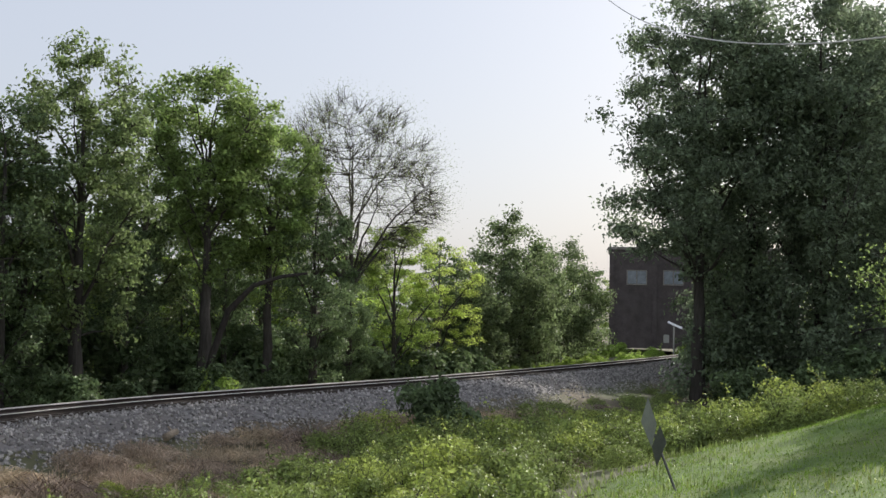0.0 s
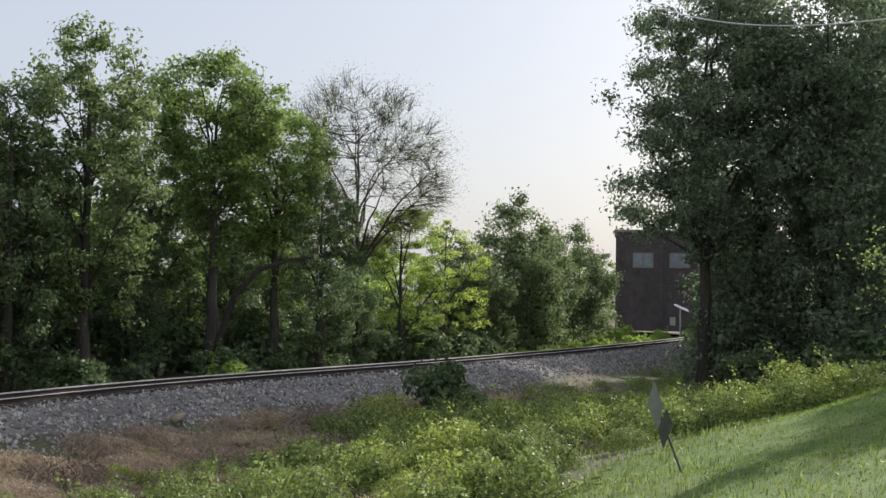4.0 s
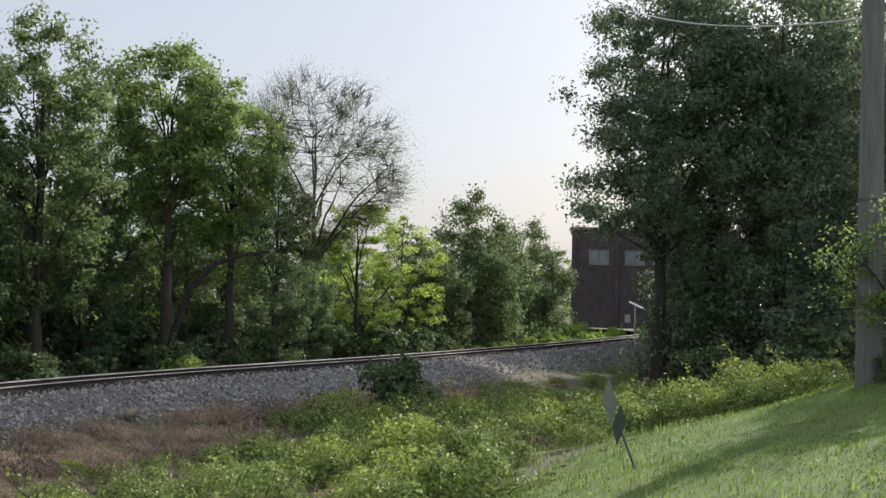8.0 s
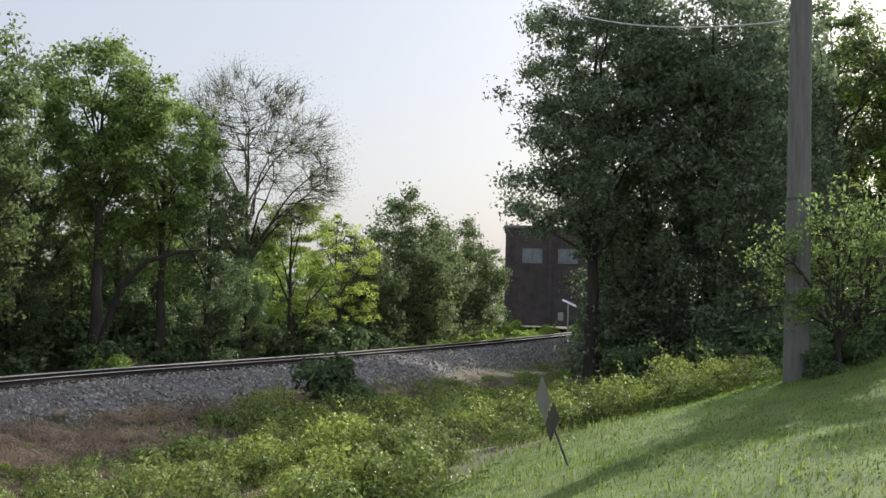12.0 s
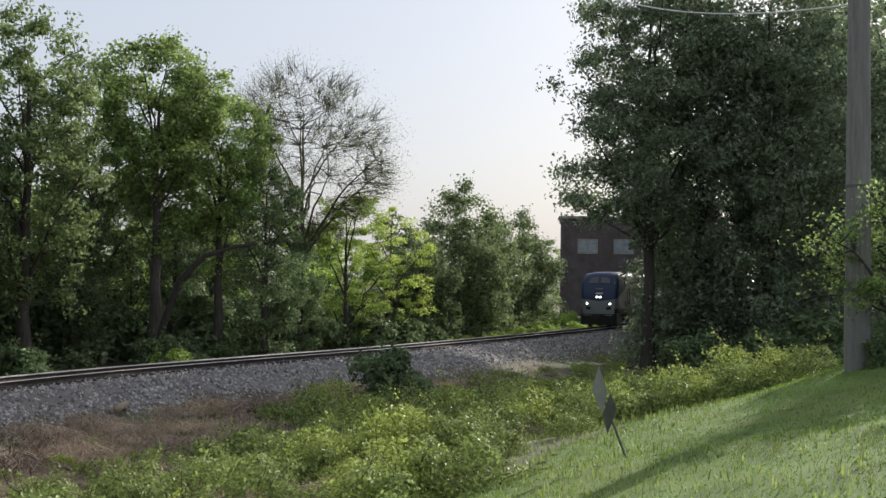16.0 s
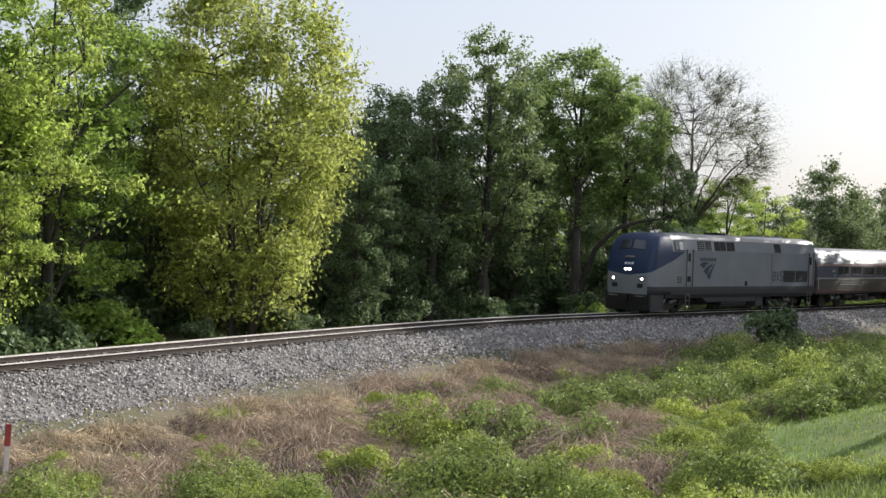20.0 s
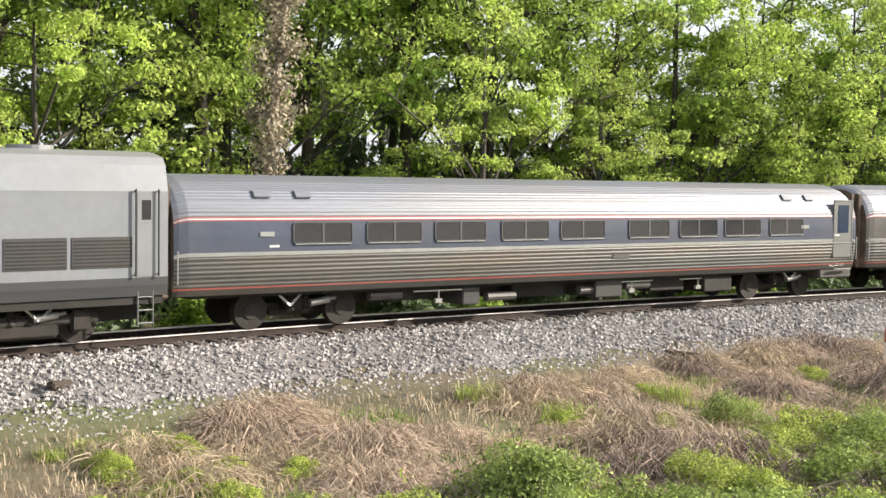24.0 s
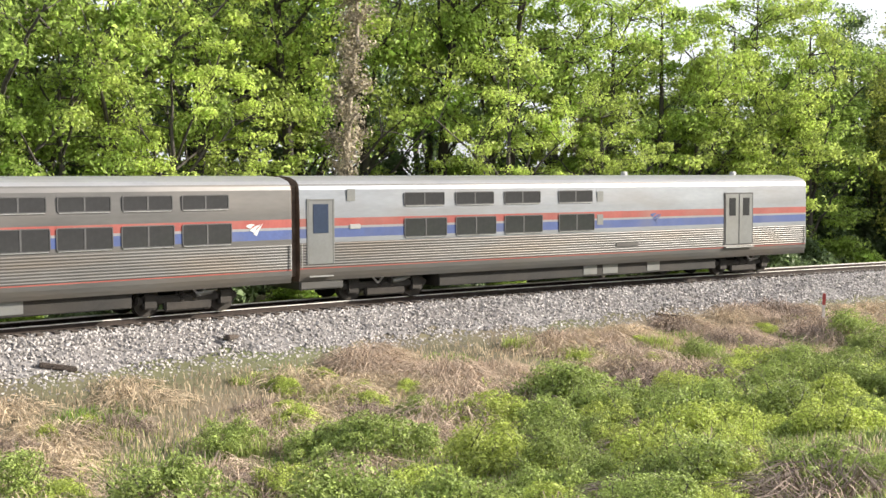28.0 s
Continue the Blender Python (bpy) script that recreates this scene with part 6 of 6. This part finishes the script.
for x in (-9.2, -4.35, -0.25, 3.85, 7.95):
    part("pilaster", boxes((x - 0.25, x + 0.25, -DP - 0.14, -DP - 0.002, 0, HB)), M_BRICK, bld)
part("roof_vent", boxes((-6.4, -5.6, -2, -1.2, HB - 0.3, HB + 1.1), (-6.6, -5.4, -2.2, -1.0, HB + 1.1, HB + 1.25)), M_UNDER, bld)

# solar-powered signal mast at the far end of the visible track
mast = thing("signal_mast", "small trackside mast with a tilted solar panel and white box", "signal mast", pose(83.6, 137.3, -1.2, 0, 0, -33))
bm = bmesh.new()
cyl(bm, (0, 0, 0), (0, 0, 3.6), 0.07, seg=10)
part("post", bm, M_WHITE, mast, "white painted post")
part("solar_panel", boxes((-0.75, 0.75, -0.22, 0.22, -0.03, 0.03), bevel=0.01), M_PANEL, mast, "tilted solar panel painted pale for its sun glint", at=pose(0.1, 0, 3.65, 28, 24, 0))
part("equipment_box", boxes((-1.0, -0.45, -0.2, 0.2, 1.9, 2.7), bevel=0.03), M_WHITE, mast, "white equipment box")
part("bracket", boxes((-0.5, 0.0, -0.04, 0.04, 2.3, 2.38)), M_GALV, mast)
part("foundation", boxes((-0.3, 0.3, -0.3, 0.3, -0.2, 0.35), bevel=0.03), M_STONE_TRIM, mast)

# utility pole and its cable
px_, py_ = 38.9, 59.0
pz_ = float(ground_z(px_, py_))
pole = thing("utility_pole", "tall weathered grey wooden utility pole in the meadow", "utility pole", pose(px_, py_, pz_))
bm = bmesh.new()
cyl(bm, (0, 0, -0.3), (0, 0, 14.5), 0.36, 0.26, seg=20)
part("shaft", bm, M_POLE, pole)
bm = bmesh.new()
cyl(bm, (0, 0, 4.9), (0, 0, 4.98), 0.34, 0.34, seg=20)
part("band", bm, M_GALV, pole, "dark steel band")
part("cross_arm", boxes((-1.2, 1.2, 0.22, 0.34, 13.4, 13.54)), M_POLE, pole)
for q in (-1.0, 1.0):
    bm = bmesh.new()
    cyl(bm, (q, 0.28, 13.54), (q, 0.28, 13.75), 0.05, 0.03, seg=8)
    part("insulator", bm, M_WHITE, pole)


def cable(a, m, b, reach, name="overhead_cable"):
    """A hanging cable through three points, going on past the last."""
    P, F = [], []
    a, m, b = np.array(a), np.array(m), np.array(b)
    pts = []
    for u in np.linspace(0, reach, 31):
        pts.append(a * (u - 1) * (u - 2) / 2 - m * u * (u - 2) + b * u * (u - 1) / 2)
    branch_tube(P, F, pts, [0.026] * 31, 5)
    return tagged(new(name, mesh_from(name, P, F, M_WIRE, True)), "thin overhead cable sagging from the utility pole", "cable")


cable((38.9, 59.25, 11.2), (41.7, 71.4, 13.65), (45.9, 84.6, 17.9), 3.0)

# vines and a bush smothering the foot of the pole
for k, (dx, dy, sc) in enumerate([(0.3, -0.5, 0.36), (1.4, -0.2, 0.45), (2.6, 0.4, 0.5)]):
    plant(S_UNDER[1], px_ + dx, py_ + dy, k * 63.0, sc, label="leafy bush growing round the utility pole")
plant(T_CLIMB, px_ + 0.9, py_ - 0.6, 20.0, 1.0)
plant(T_CLIMB, px_ + 3.0, py_ + 0.6, 140.0, 1.1, label="sprawling light green shrub beside the utility pole")
plant(S_UNDER[1], 34.8, 82.0, 15.0, 1.0, label="dark rounded bush at the foot of the ballast")

# bent warning sign on a leaning post
sx, sy = 28.52, 55.57
sign = thing("road_sign", "bent grey diamond sign on a leaning post, seen from behind", "sign", pose(sx, sy, 1.81, 0, 0, -33))


def plate_mesh(pts):
    bm = bmesh.new()
    f = bm.faces.new([bm.verts.new((x, y, z)) for x, y, z in pts])
    e = bmesh.ops.extrude_face_region(bm, geom=[f])
    for v in e["geom"]:
        if isinstance(v, bmesh.types.BMVert):
            v.co.y += 0.006
    bmesh.ops.recalc_face_normals(bm, faces=bm.faces)
    return bm


part("sign_panel", plate_mesh([(0, 0.1, 0), (0.19, -0.12, -0.52), (0.09, 0.0, -1.03), (-0.14, 0.28, -0.52)]), M_SIGNBACK, sign, "pale back of the diamond panel")
part("sign_panel", plate_mesh([(0.25, -0.2, -0.54), (0.39, 0.08, -0.91), (0.20, -0.02, -1.41), (0.09, -0.25, -0.99)]), M_GALV, sign, "darker bent lower panel")
bm = bmesh.new()
cyl(bm, (0.14, 0.05, -0.75), (0.86, 0.0, -2.62), 0.028, seg=8)
part("post", bm, M_GALV, sign, "thin dark leaning post")

# survey stake
gz = float(ground_z(2.3, 48.2))
stake = thing("marker_stake", "white wooden marker stake with a red top beside the ballast", "stake", pose(2.3, 48.2, gz, 0, 2, 20))
part("shaft", boxes((-0.05, 0.05, -0.05, 0.05, -0.2, 0.85), bevel=0.01), M_STAKE, stake)
part("red_top", boxes((-0.052, 0.052, -0.052, 0.052, 0.85, 1.3), bevel=0.01), M_STAKE_RED, stake, "faded red top")

# cast-off pieces of tie, a log and litter
for x, y, ln, turn, tilt in [(-6.1, 39.9, 1.5, 70, 8), (-3.2, 45.0, 1.1, 20, 5), (-16.1, 25.1, 1.0, 40, 10), (-13.8, 30.4, 0.8, 95, 6), (-15.0, 36.0, 0.7, 10, 3), (20.0, 71.0, 1.0, 60, 5)]:
    v, d = off_track(x, y)
    z = max(float(np.interp(d, D_BED, Z_BED)) if d < 4.2 else -9.0, float(ground_z(x, y)))
    db = new("tie_fragment", link_bm("tie_fragment", boxes((-ln / 2, ln / 2, -0.1, 0.1, -0.06, 0.09), bevel=0.03), M_OLDWOOD))
    db.matrix_basis = pose(x, y, z + 0.05, 0, tilt, turn)
    tagged(db, "dark broken piece of old wooden tie on the ballast", "debris")
bm = bmesh.new()
cyl(bm, (-0.7, 0, 0), (0.6, 0.1, 0.06), 0.14, 0.11, seg=10)
cyl(bm, (0.1, 0.02, 0.05), (0.35, 0.3, 0.25), 0.05, 0.03, seg=7)
log = tagged(new("log", link_bm("log", bm, M_PALEWOOD, True)), "short bleached log lying in the dead grass", "log")
log.matrix_basis = pose(22.9, 76.6, float(ground_z(22.9, 76.6)) + 0.25, 0, 0, 60)
bm = bmesh.new()
cyl(bm, (-0.12, 0, 0), (0.08, 0, 0.0), 0.07, 0.07, seg=12)
cyl(bm, (0.08, 0, 0.0), (0.17, 0, 0.0), 0.07, 0.025, seg=12)
lit = tagged(new("bottle", link_bm("bottle", bm, M_LITTER, True)), "white plastic bottle thrown on the bank", "litter")
lv = float(ground_z(35.3, 88.5))
lit.matrix_basis = pose(35.3, 88.5, max(lv, -1.2) + 0.08, 0, 0, -20)

for proto in T_GREEN + T_BRIGHT + T_DARK + T_BACK + T_POLE + [T_OAK, T_DOME, T_CLIMB, T_TALL, T_VINE, T_GOLD, T_BARE, T_ROUND] + T_BIG + S_MOUND + S_BRUSH + S_LIGHT + S_NEAR + S_UNDER + G_DRY + G_STEM + G_FRESH:
    discard(proto)


motions()
